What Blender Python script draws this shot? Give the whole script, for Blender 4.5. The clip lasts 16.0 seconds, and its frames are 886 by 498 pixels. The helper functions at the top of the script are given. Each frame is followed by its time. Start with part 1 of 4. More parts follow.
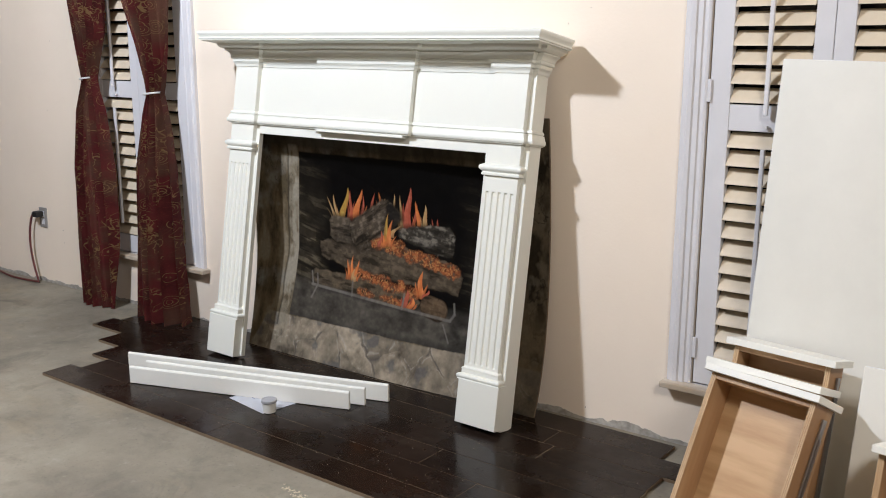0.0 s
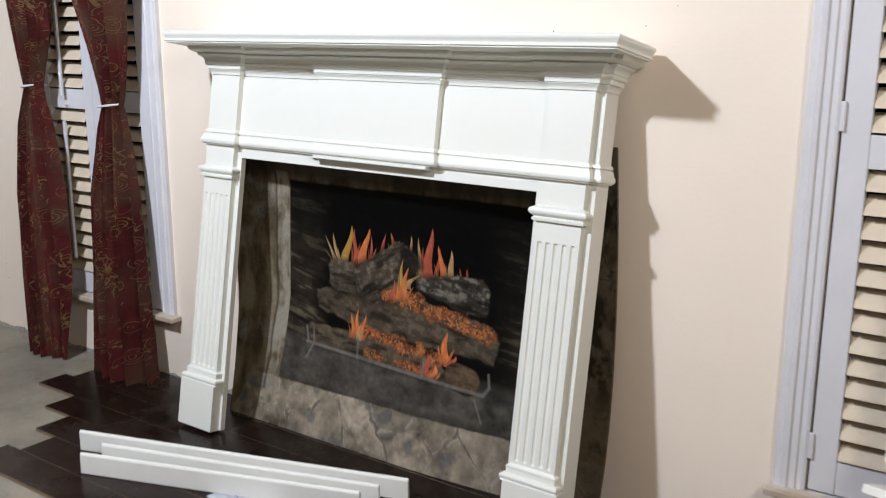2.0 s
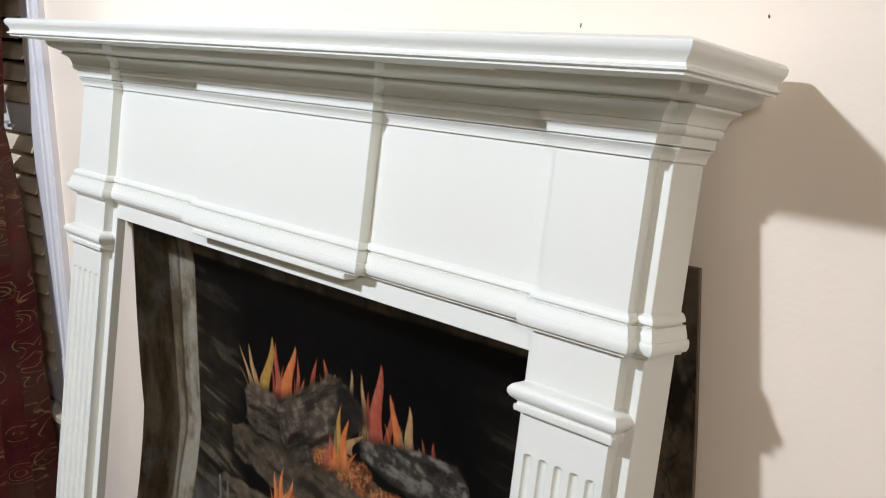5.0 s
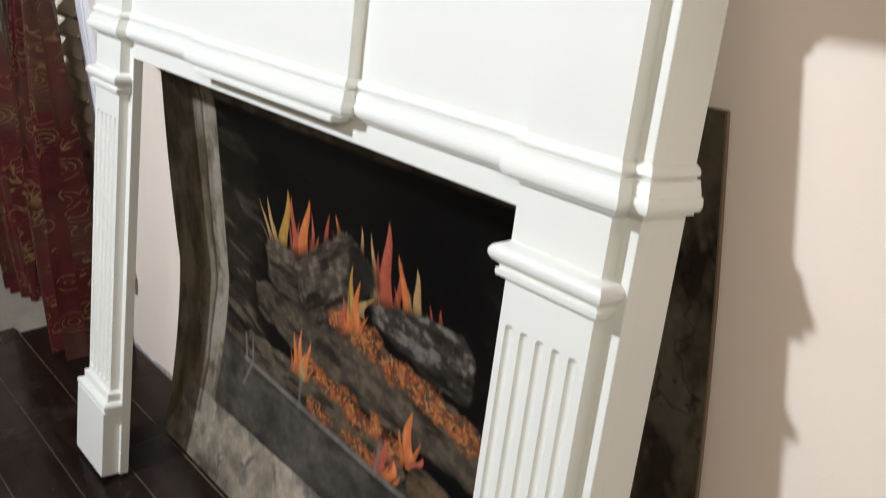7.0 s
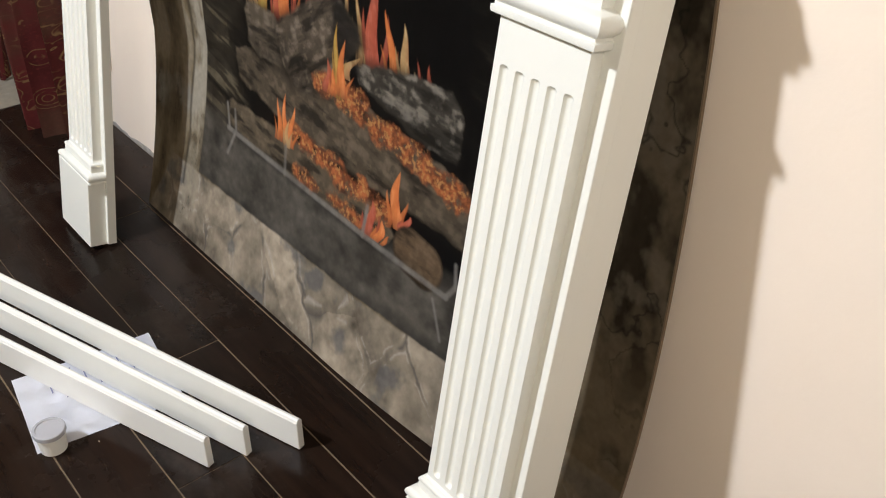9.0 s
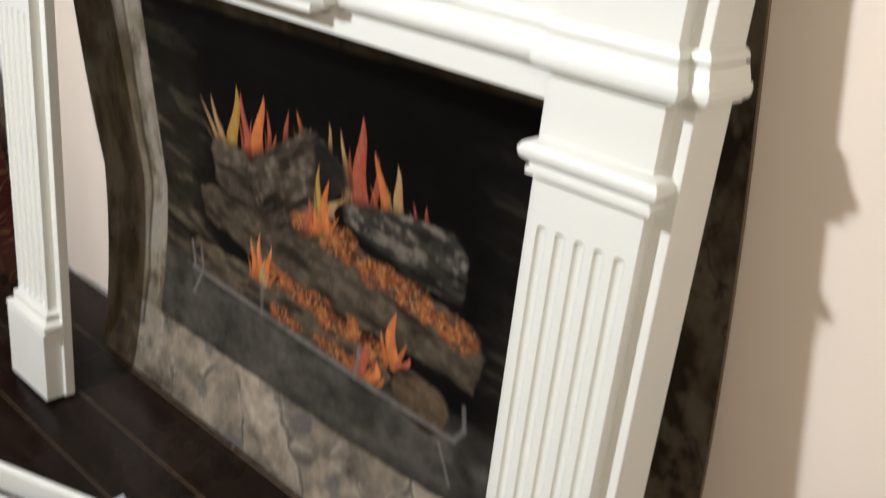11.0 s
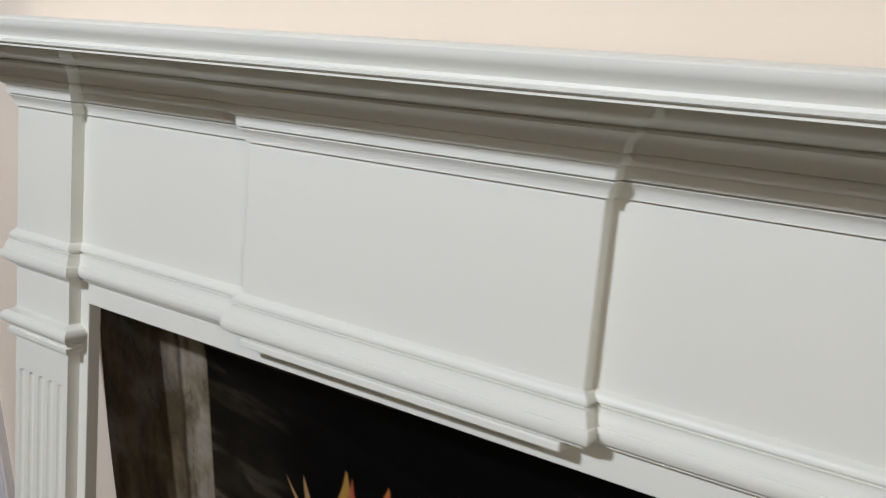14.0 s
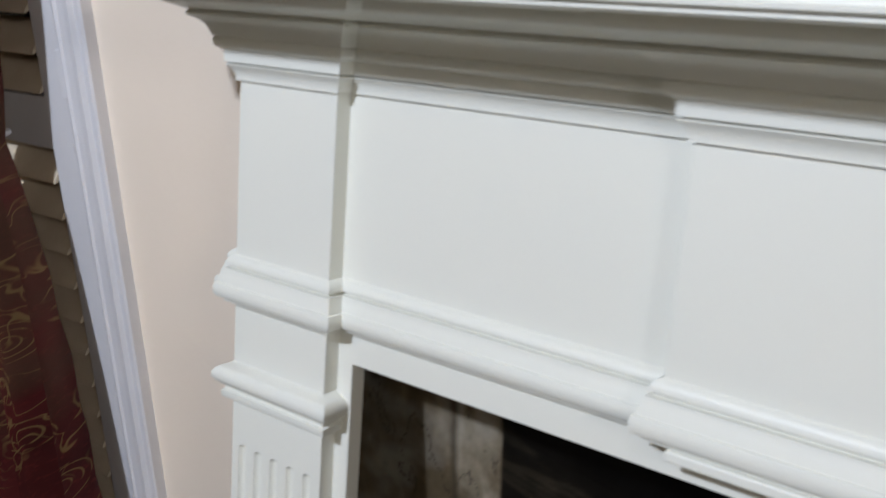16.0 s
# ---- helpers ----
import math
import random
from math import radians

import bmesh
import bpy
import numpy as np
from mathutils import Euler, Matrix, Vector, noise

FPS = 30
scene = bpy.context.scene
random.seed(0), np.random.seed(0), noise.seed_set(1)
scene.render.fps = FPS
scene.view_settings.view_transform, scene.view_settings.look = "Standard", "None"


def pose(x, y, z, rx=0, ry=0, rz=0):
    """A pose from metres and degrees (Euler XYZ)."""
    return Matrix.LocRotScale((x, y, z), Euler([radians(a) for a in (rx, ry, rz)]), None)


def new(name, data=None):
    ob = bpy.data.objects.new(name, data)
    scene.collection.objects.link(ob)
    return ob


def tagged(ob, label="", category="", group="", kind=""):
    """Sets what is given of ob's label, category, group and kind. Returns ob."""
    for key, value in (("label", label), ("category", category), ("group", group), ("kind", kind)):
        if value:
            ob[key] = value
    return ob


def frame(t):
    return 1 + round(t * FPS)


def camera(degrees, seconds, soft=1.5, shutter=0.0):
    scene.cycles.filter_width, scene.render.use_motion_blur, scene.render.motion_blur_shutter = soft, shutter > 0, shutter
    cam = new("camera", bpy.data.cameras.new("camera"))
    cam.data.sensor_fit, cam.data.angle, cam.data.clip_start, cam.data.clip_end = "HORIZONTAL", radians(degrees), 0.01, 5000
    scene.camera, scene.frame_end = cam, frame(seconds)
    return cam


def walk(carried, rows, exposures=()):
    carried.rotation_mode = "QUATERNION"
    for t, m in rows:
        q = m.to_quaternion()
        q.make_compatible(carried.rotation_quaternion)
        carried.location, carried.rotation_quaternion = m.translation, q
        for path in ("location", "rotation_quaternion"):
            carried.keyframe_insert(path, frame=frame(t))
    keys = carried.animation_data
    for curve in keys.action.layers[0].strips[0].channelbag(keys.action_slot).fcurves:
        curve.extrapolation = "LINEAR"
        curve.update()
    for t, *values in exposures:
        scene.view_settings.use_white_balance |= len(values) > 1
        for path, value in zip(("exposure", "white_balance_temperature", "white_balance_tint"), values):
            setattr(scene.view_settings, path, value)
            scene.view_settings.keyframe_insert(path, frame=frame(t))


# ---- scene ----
cam = camera(50.4, 16.0, soft=1.0, shutter=0.55)
METRES = 4.0
ROWS = [
    (0.0, 0.0, 0.0, 0.0, 0.44, -4.4, -5.77),
    (0.5, -0.0121, 0.0311, 0.0038, -0.22, -4.57, -6.03),
    (1.0, -0.027, 0.0692, 0.0113, -0.83, -4.85, -6.13),
    (1.5, -0.043, 0.1206, 0.0188, -1.24, -4.73, -6.16),
    (2.0, -0.0491, 0.1848, 0.0329, -1.21, -4.85, -5.66),
    (2.5, -0.0523, 0.2473, 0.044, -1.1, -4.82, -5.14),
    (3.0, -0.0559, 0.3025, 0.0539, -1.12, -4.58, -5.17),
    (3.5, -0.0347, 0.3708, 0.0666, 0.66, -4.92, -5.41),
    (4.0, -0.0128, 0.4305, 0.0791, 2.78, -5.54, -6.04),
    (6.5, 0.0655, 0.5577, 0.0909, 14.36, -12.22, -7.09),
    (7.0, 0.0682, 0.5597, 0.0825, 14.98, -15.92, -7.14),
    (7.5, 0.0698, 0.5582, 0.0753, 15.25, -20.13, -7.12),
    (8.0, 0.0713, 0.5547, 0.0667, 15.37, -24.25, -7.26),
    (10.5, 0.041, 0.564, 0.0692, 9.45, -28.36, -6.26),
    (11.0, 0.0255, 0.5707, 0.0802, 6.93, -22.63, -6.01),
    (11.5, 0.0128, 0.5784, 0.0914, 5.01, -17.56, -5.98),
    (12.0, 0.0053, 0.5928, 0.1015, 4.67, -13.99, -5.87),
    (12.5, -0.0039, 0.6105, 0.1086, 4.91, -12.04, -4.96),
    (13.0, -0.0285, 0.6179, 0.1115, 3.22, -11.07, -4.5),
    (13.5, -0.0658, 0.6214, 0.1125, -0.7, -9.66, -5.22),
    (14.0, -0.0863, 0.6505, 0.1147, -1.02, -9.74, -5.01),
    (14.5, -0.107, 0.6815, 0.1179, -0.38, -10.19, -4.44),
    (15.0, -0.1276, 0.7133, 0.1167, 0.77, -10.39, -3.67),
    (15.5, -0.1583, 0.7425, 0.1161, 0.42, -10.85, -3.37),
    (16.0, -0.1855, 0.7599, 0.1095, -0.03, -12.8, -4.17),
]
EXPOSURES = [
    (0.0, 0.1, 5980, 10), (1.0, 0.08, 5950, 10), (2.0, 0.05, 5850, 10), (3.5, -0.05, 5880, 10), (4.2, -0.07, 5880, 10), (6.5, -0.05, 5880, 10), (7.0, 0.1, 5930, 10), (8.0, 0.3, 6230, 10),
    (10.5, 0.48, 6220, 10), (11.0, 0.15, 6220, 10), (12.0, -0.22, 6130, 10), (12.5, -0.25, 6230, 10), (13.5, -0.63, 6150, 10), (14.5, -0.63, 5920, 10), (15.5, -0.58, 5820, 10), (16.0, -0.51, 5800, 10),
]
# the first eye's place, then the lean of the guess's upright, then the turn along the wall
BASE = pose(0, -2.845, 1.32, -9.7, -0.3, -0.8) @ pose(0, 0, 0, 0, 0, 37.1)
walk(cam, [(t, BASE @ pose(METRES * x, METRES * y, METRES * z, 90 + pitch, roll, yaw)) for t, x, y, z, yaw, pitch, roll in ROWS], EXPOSURES)

# ---- light ----
world = bpy.data.worlds.new("night")
scene.world = world
world.use_nodes = True
world.node_tree.nodes["Background"].inputs[0].default_value = (0.02, 0.025, 0.04, 1)
world.node_tree.nodes["Background"].inputs[1].default_value = 0.3


def lamp(name, place, watts, size, colour):
    data = bpy.data.lights.new(name, "POINT")
    data.energy, data.shadow_soft_size, data.color = watts, size, colour
    ob = new(name, data)
    ob.location = place
    return ob


lamp("ceiling_bulb", (-2.98, -2.43, 2.94), 378, 0.075, (0.835, 0.865, 0.925))
lamp("far_bulb", (0.9, -2.5, 2.75), 170, 0.3, (1.0, 0.92, 0.82))
scene.view_settings.exposure = 0.0


# ---- materials ----
def material(name, colour, rough=0.5, metal=0.0, colour2=None, scale=8.0, bump=0.0, bump_scale=60.0, detail=6.0, stretch=(1, 1, 1), lo=0.32, hi=0.68):
    """A surface of two colours mixed by coarse and fine noise, with fine relief."""
    m = bpy.data.materials.new(name)
    m.use_nodes = True
    nt = m.node_tree
    b = nt.nodes["Principled BSDF"]
    b.inputs["Roughness"].default_value = rough
    b.inputs["Metallic"].default_value = metal
    tc = nt.nodes.new("ShaderNodeTexCoord")
    mp = nt.nodes.new("ShaderNodeMapping")
    mp.inputs["Scale"].default_value = stretch
    nt.links.new(tc.outputs["Object"], mp.inputs["Vector"])
    n = nt.nodes.new("ShaderNodeTexNoise")
    n.inputs["Scale"].default_value = scale
    n.inputs["Detail"].default_value = detail
    n.inputs["Roughness"].default_value = 0.62
    nt.links.new(mp.outputs[0], n.inputs["Vector"])
    ramp = nt.nodes.new("ShaderNodeMapRange")
    ramp.inputs["From Min"].default_value, ramp.inputs["From Max"].default_value = lo, hi
    nt.links.new(n.outputs["Fac"], ramp.inputs["Value"])
    mix = nt.nodes.new("ShaderNodeMix")
    mix.data_type = "RGBA"
    c2 = colour2 or tuple(c * 0.93 for c in colour)
    mix.inputs["A"].default_value = (*colour, 1)
    mix.inputs["B"].default_value = (*c2, 1)
    nt.links.new(ramp.outputs[0], mix.inputs["Factor"])
    nt.links.new(mix.outputs["Result"], b.inputs["Base Color"])
    if bump:
        n2 = nt.nodes.new("ShaderNodeTexNoise")
        n2.inputs["Scale"].default_value = bump_scale
        n2.inputs["Detail"].default_value = 4
        nt.links.new(mp.outputs[0], n2.inputs["Vector"])
        bp = nt.nodes.new("ShaderNodeBump")
        bp.inputs["Strength"].default_value = bump
        bp.inputs["Distance"].default_value = 0.002
        nt.links.new(n2.outputs["Fac"], bp.inputs["Height"])
        nt.links.new(bp.outputs[0], b.inputs["Normal"])
    return m


WALL = material("wall_paint", (0.90, 0.79, 0.665), 0.75, colour2=(0.87, 0.76, 0.635), scale=2.5, bump=0.25, bump_scale=90)
# brown in place of a pale ceiling, so less light bounces down
CEIL = material("ceiling_bounce_cut", (0.20, 0.145, 0.075), 0.9, scale=3, bump=0.2)
# very dark warm brown, set to weaken light bounced off the unseen walls
ROOM = material("room_bounce_cut", (0.10, 0.062, 0.028), 0.8, scale=2.5, bump=0.2)
MANTEL = material("white_enamel", (0.81, 0.81, 0.74), 0.44, colour2=(0.795, 0.795, 0.725), scale=3, bump=0.04, bump_scale=160)
TRIM = material("trim_paint", (0.74, 0.73, 0.75), 0.4, colour2=(0.68, 0.67, 0.69), scale=5, bump=0.1)
SHUTTER = material("shutter_paint", (0.72, 0.71, 0.73), 0.4, scale=5, bump=0.06)
LOUVER = material("louver_paint", (0.74, 0.64, 0.49), 0.45, colour2=(0.64, 0.54, 0.40), scale=9, bump=0.1)
CORE = material("fibre_core", (0.19, 0.135, 0.082), 0.8, scale=60)
PLYWOOD = material("plywood", (0.50, 0.33, 0.185), 0.5, lo=0.40, hi=0.60, colour2=(0.36, 0.20, 0.09), scale=6, bump=0.1, stretch=(1, 1, 0.12))
PLYEDGE = material("plywood_edge", (0.66, 0.49, 0.30), 0.6, colour2=(0.45, 0.29, 0.15), scale=40, stretch=(4, 4, 0.2))
WHITE = material("white_lacquer", (0.86, 0.85, 0.79), 0.4, scale=4, bump=0.03)
TIE = material("white_tie", (0.7, 0.68, 0.66), 0.7, scale=30)
PLATE = material("outlet_plate", (0.32, 0.30, 0.28), 0.4, scale=30)
BLACK = material("black_rubber", (0.015, 0.014, 0.014), 0.5, scale=30)
CORD = material("cord_red", (0.12, 0.030, 0.028), 0.5, scale=30)
PAPER = material("paper", (0.86, 0.87, 0.92), 0.8, scale=20)
STEEL = material("steel", (0.35, 0.35, 0.36), 0.35, 1.0, scale=30)
NIGHT = material("night_glass", (0.02, 0.02, 0.025), 0.08, scale=3)


class Nodes:
    """A short hand for chaining noise, ramps and mixes in one material."""

    def __init__(self, name, coords="Object"):
        self.mat = bpy.data.materials.new(name)
        self.mat.use_nodes = True
        self.nt = self.mat.node_tree
        self.bsdf = self.nt.nodes["Principled BSDF"]
        self.co = self.nt.nodes.new("ShaderNodeTexCoord").outputs[coords]

    def put(self, sock, value):
        if isinstance(value, (int, float)):
            sock.default_value = value
        elif isinstance(value, tuple):
            sock.default_value = (*value, 1)
        else:
            self.nt.links.new(value, sock)

    def noise(self, scale, detail=5.0, rough=0.6, stretch=None, distort=0.0):
        n = self.nt.nodes.new("ShaderNodeTexNoise")
        n.inputs["Scale"].default_value, n.inputs["Detail"].default_value, n.inputs["Roughness"].default_value, n.inputs["Distortion"].default_value = scale, detail, rough, distort
        co = self.co
        if stretch:
            mp = self.nt.nodes.new("ShaderNodeMapping")
            mp.inputs["Scale"].default_value = stretch
            self.nt.links.new(co, mp.inputs["Vector"])
            co = mp.outputs[0]
        self.nt.links.new(co, n.inputs["Vector"])
        return n.outputs["Fac"]

    def ramp(self, sock, a, b, lo=0.0, hi=1.0):
        r = self.nt.nodes.new("ShaderNodeMapRange")
        for key, v in (("From Min", a), ("From Max", b), ("To Min", lo), ("To Max", hi)):
            r.inputs[key].default_value = v
        self.nt.links.new(sock, r.inputs["Value"])
        return r.outputs[0]

    def math(self, kind, a, b=0.0):
        q = self.nt.nodes.new("ShaderNodeMath")
        q.operation = kind
        self.put(q.inputs[0], a)
        self.put(q.inputs[1], b)
        return q.outputs[0]

    def mix(self, a, b, f):
        x = self.nt.nodes.new("ShaderNodeMix")
        x.data_type = "RGBA"
        self.put(x.inputs["A"], a)
        self.put(x.inputs["B"], b)
        self.put(x.inputs["Factor"], f)
        return x.outputs["Result"]

    def finish(self, colour, rough, height=None, strength=0.3, distance=0.002, spec=0.5):
        self.put(self.bsdf.inputs["Base Color"], colour)
        self.put(self.bsdf.inputs["Roughness"], rough)
        self.bsdf.inputs["Specular IOR Level"].default_value = spec
        if height is not None:
            bp = self.nt.nodes.new("ShaderNodeBump")
            bp.inputs["Strength"].default_value, bp.inputs["Distance"].default_value = strength, distance
            self.nt.links.new(height, bp.inputs["Height"])
            self.nt.links.new(bp.outputs[0], self.bsdf.inputs["Normal"])
        return self.mat


def slab_concrete():
    """Bare slab: grey-tan, with broad stains, trowel clouds, paint drips and fine grit."""
    k = Nodes("concrete")
    c = k.mix((0.285, 0.258, 0.202), (0.165, 0.145, 0.112), k.ramp(k.noise(1.7, 9.0, 0.66), 0.36, 0.64))
    c = k.mix(c, (0.095, 0.086, 0.070), k.ramp(k.noise(4.6, 8.0, 0.7, distort=0.6), 0.52, 0.74, 0.0, 0.75))
    c = k.mix(c, (0.335, 0.275, 0.185), k.ramp(k.noise(2.9, 6.0, 0.6, stretch=(0.6, 1.3, 1)), 0.54, 0.72, 0.0, 0.6))
    c = k.mix(c, (0.40, 0.38, 0.33), k.ramp(k.noise(16.0, 5.0, 0.7), 0.60, 0.76, 0.0, 0.45))
    c = k.mix(c, (0.075, 0.068, 0.058), k.ramp(k.noise(95.0, 3.0), 0.60, 0.74, 0.0, 0.5))
    return k.finish(c, k.ramp(k.noise(3.0, 6.0), 0.35, 0.65, 0.5, 0.85), k.noise(70.0, 6.0), 0.35)


def dusty_plank():
    """Dark stained laminate: grain along the plank, boot dust, grit and dull scuffs."""
    k = Nodes("dark_plank")
    grain = k.noise(5.0, 6.0, 0.62, stretch=(1, 11, 11))
    c = k.mix((0.0052, 0.0033, 0.0026), (0.017, 0.0095, 0.0062), k.ramp(grain, 0.32, 0.68))
    info = k.nt.nodes.new("ShaderNodeObjectInfo").outputs["Random"]
    c = k.mix(c, (0.024, 0.013, 0.0085), k.ramp(info, 0.0, 1.0, 0.0, 0.45))
    dust = k.ramp(k.noise(2.6, 9.0, 0.72), 0.50, 0.78)
    c = k.mix(c, (0.075, 0.063, 0.050), k.math("MULTIPLY", dust, k.ramp(k.noise(38.0, 5.0, 0.7), 0.42, 0.72, 0.05, 0.7)))
    grit = k.math("MULTIPLY", k.ramp(k.noise(150.0, 2.0), 0.73, 0.80), k.ramp(k.noise(3.3, 4.0), 0.48, 0.60))
    c = k.mix(c, (0.11, 0.09, 0.07), grit)
    r = k.math("ADD", k.ramp(k.noise(3.5, 8.0), 0.40, 0.66, 0.13, 0.42), k.math("MULTIPLY", dust, 0.30))
    return k.finish(c, r, grain, 0.22, 0.0012, 0.19)


CONCRETE = slab_concrete()
PLANK = dusty_plank()


def worn_wall():
    """The wall paint, torn off raggedly where a skirting was taken away."""
    m = WALL.copy()
    m.name = "wall_paint_worn"
    nt = m.node_tree
    b = nt.nodes["Principled BSDF"]
    old = b.inputs["Base Color"].links[0].from_socket
    tc = nt.nodes.new("ShaderNodeTexCoord")
    sep = nt.nodes.new("ShaderNodeSeparateXYZ")
    nt.links.new(tc.outputs["Object"], sep.inputs[0])
    n = nt.nodes.new("ShaderNodeTexNoise")
    n.inputs["Scale"].default_value, n.inputs["Detail"].default_value = 7.0, 7.0
    nt.links.new(tc.outputs["Object"], n.inputs["Vector"])
    edge = nt.nodes.new("ShaderNodeMath")
    edge.operation = "MULTIPLY_ADD"
    edge.inputs[1].default_value, edge.inputs[2].default_value = 0.085, -0.024
    nt.links.new(n.outputs["Fac"], edge.inputs[0])
    less = nt.nodes.new("ShaderNodeMath")
    less.operation = "LESS_THAN"
    nt.links.new(sep.outputs["Z"], less.inputs[0])
    nt.links.new(edge.outputs[0], less.inputs[1])
    n2 = nt.nodes.new("ShaderNodeTexNoise")
    n2.inputs["Scale"].default_value = 40
    nt.links.new(tc.outputs["Object"], n2.inputs["Vector"])
    grey = nt.nodes.new("ShaderNodeMix")
    grey.data_type = "RGBA"
    grey.inputs["A"].default_value, grey.inputs["B"].default_value = (0.10, 0.085, 0.065, 1), (0.66, 0.62, 0.56, 1)
    nt.links.new(n2.outputs["Fac"], grey.inputs["Factor"])
    mix = nt.nodes.new("ShaderNodeMix")
    mix.data_type = "RGBA"
    nt.links.new(less.outputs[0], mix.inputs["Factor"])
    nt.links.new(old, mix.inputs["A"])
    nt.links.new(grey.outputs["Result"], mix.inputs["B"])
    nt.links.new(mix.outputs["Result"], b.inputs["Base Color"])
    return m


def embroidered():
    """Dark red cloth with scattered gold scrollwork and tan wear."""
    m = bpy.data.materials.new("embroidered_curtain")
    m.use_nodes = True
    nt = m.node_tree
    b = nt.nodes["Principled BSDF"]
    b.inputs["Roughness"].default_value = 0.7
    b.inputs["Sheen Weight"].default_value = 0.05
    b.inputs["Specular IOR Level"].default_value = 0.2
    uv = nt.nodes.new("ShaderNodeUVMap")
    uv.uv_map = "cloth"

    def noise_node(scale, detail=4.0, distort=0.0):
        n = nt.nodes.new("ShaderNodeTexNoise")
        n.inputs["Scale"].default_value, n.inputs["Detail"].default_value, n.inputs["Distortion"].default_value = scale, detail, distort
        nt.links.new(uv.outputs[0], n.inputs["Vector"])
        return n.outputs["Fac"]

    def ramp(sock, a, c):
        r = nt.nodes.new("ShaderNodeMapRange")
        r.inputs["From Min"].default_value, r.inputs["From Max"].default_value = a, c
        nt.links.new(sock, r.inputs["Value"])
        return r.outputs[0]

    def op(kind, a, c):
        q = nt.nodes.new("ShaderNodeMath")
        q.operation = kind
        for i, v in enumerate((a, c)):
            if isinstance(v, float):
                q.inputs[i].default_value = v
            elif v is not None:
                nt.links.new(v, q.inputs[i])
        return q.outputs[0]

    def blend(a, c, f):
        x = nt.nodes.new("ShaderNodeMix")
        x.data_type = "RGBA"
        for key, v in (("A", a), ("B", c)):
            if isinstance(v, tuple):
                x.inputs[key].default_value = (*v, 1)
            else:
                nt.links.new(v, x.inputs[key])
        nt.links.new(f, x.inputs["Factor"])
        return x.outputs["Result"]

    vor = nt.nodes.new("ShaderNodeTexVoronoi")
    vor.inputs["Scale"].default_value = 12.0
    nt.links.new(uv.outputs[0], vor.inputs["Vector"])
    rings = ramp(op("SINE", op("MULTIPLY", vor.outputs["Distance"], 58.0), None), 0.70, 0.95)
    flower = ramp(vor.outputs["Distance"], 0.46, 0.34)
    arcs = op("MULTIPLY", op("MULTIPLY", rings, flower), ramp(noise_node(40.0, 2.0), 0.38, 0.50))
    lines = ramp(op("ABSOLUTE", op("SUBTRACT", noise_node(27.0, 1.0, 0.9), 0.5), None), 0.034, 0.012)
    sprays = op("MULTIPLY", lines, ramp(noise_node(8.5, 2.0), 0.47, 0.58))
    thread = op("MAXIMUM", arcs, sprays)
    cloth = blend((0.185, 0.032, 0.030), (0.070, 0.012, 0.012), ramp(noise_node(9.0), 0.3, 0.7))
    cloth = blend(cloth, (0.20, 0.034, 0.030), ramp(noise_node(140.0, 2.0), 0.55, 0.75))
    wear = op("MULTIPLY", ramp(noise_node(4.5, 6.0), 0.46, 0.64), 0.62)
    cloth = blend(cloth, (0.19, 0.105, 0.065), wear)
    nt.links.new(blend(cloth, (0.40, 0.255, 0.105), op("MULTIPLY", thread, 0.75)), b.inputs["Base Color"])
    weave = noise_node(420.0, 2.0)
    bp = nt.nodes.new("ShaderNodeBump")
    bp.inputs["Strength"].default_value, bp.inputs["Distance"].default_value = 0.3, 0.001
    nt.links.new(weave, bp.inputs["Height"])
    nt.links.new(bp.outputs[0], b.inputs["Normal"])
    return m


WALL_NORTH = worn_wall()
CURTAIN = embroidered()
NAIL = material("nail_hole", (0.10, 0.08, 0.06), 0.8, scale=50)
SILL = material("worn_sill", (0.70, 0.64, 0.56), 0.6, colour2=(0.40, 0.31, 0.21), scale=14, bump=0.2, stretch=(0.3, 1, 1))
INK = material("ink", (0.25, 0.27, 0.42), 0.7, scale=30)
PLYBOTTOM = material("pale_plywood", (0.62, 0.41, 0.22), 0.45, colour2=(0.44, 0.26, 0.12), lo=0.38, hi=0.66, scale=5, bump=0.05, stretch=(0.35, 1, 3.0))
GREYLID = material("grey_lid", (0.42, 0.42, 0.44), 0.45, scale=30)


# ---- mesh helpers ----
def part(name, bm, mat, parent=None, label="", smooth=False):
    me = bpy.data.meshes.new(name)
    bmesh.ops.recalc_face_normals(bm, faces=bm.faces)
    bm.to_mesh(me)
    bm.free()
    me.materials.append(mat)
    ob = new(name, me)
    if smooth:
        for p in me.polygons:
            p.use_smooth = True
        me.set_sharp_from_angle(angle=radians(40))
    if parent:
        ob.parent = parent
    if label:
        tagged(ob, label)
    return ob


def empty(name, m, label, category, group="", kind=""):
    ob = new(name)
    ob.matrix_basis = m
    return tagged(ob, label, category, group, kind)


def box(bm, x0, x1, y0, y1, z0, z1, bevel=0.0, m=None):
    r = bmesh.ops.create_cube(bm, size=1.0)
    vs = r["verts"]
    for v in vs:
        v.co = Vector((x0 + (v.co.x + 0.5) * (x1 - x0), y0 + (v.co.y + 0.5) * (y1 - y0), z0 + (v.co.z + 0.5) * (z1 - z0)))
    if bevel:
        es = list({e for v in vs for e in v.link_edges})
        r = bmesh.ops.bevel(bm, geom=es, offset=bevel, segments=2, affect="EDGES", profile=0.5)
        vs = list({v for f in r["faces"] for v in f.verts} | {v for v in vs if v.is_valid})
    if m:
        bmesh.ops.transform(bm, matrix=m, verts=vs)
    return bm


def one_box(*a, **k):
    return box(bmesh.new(), *a, **k)


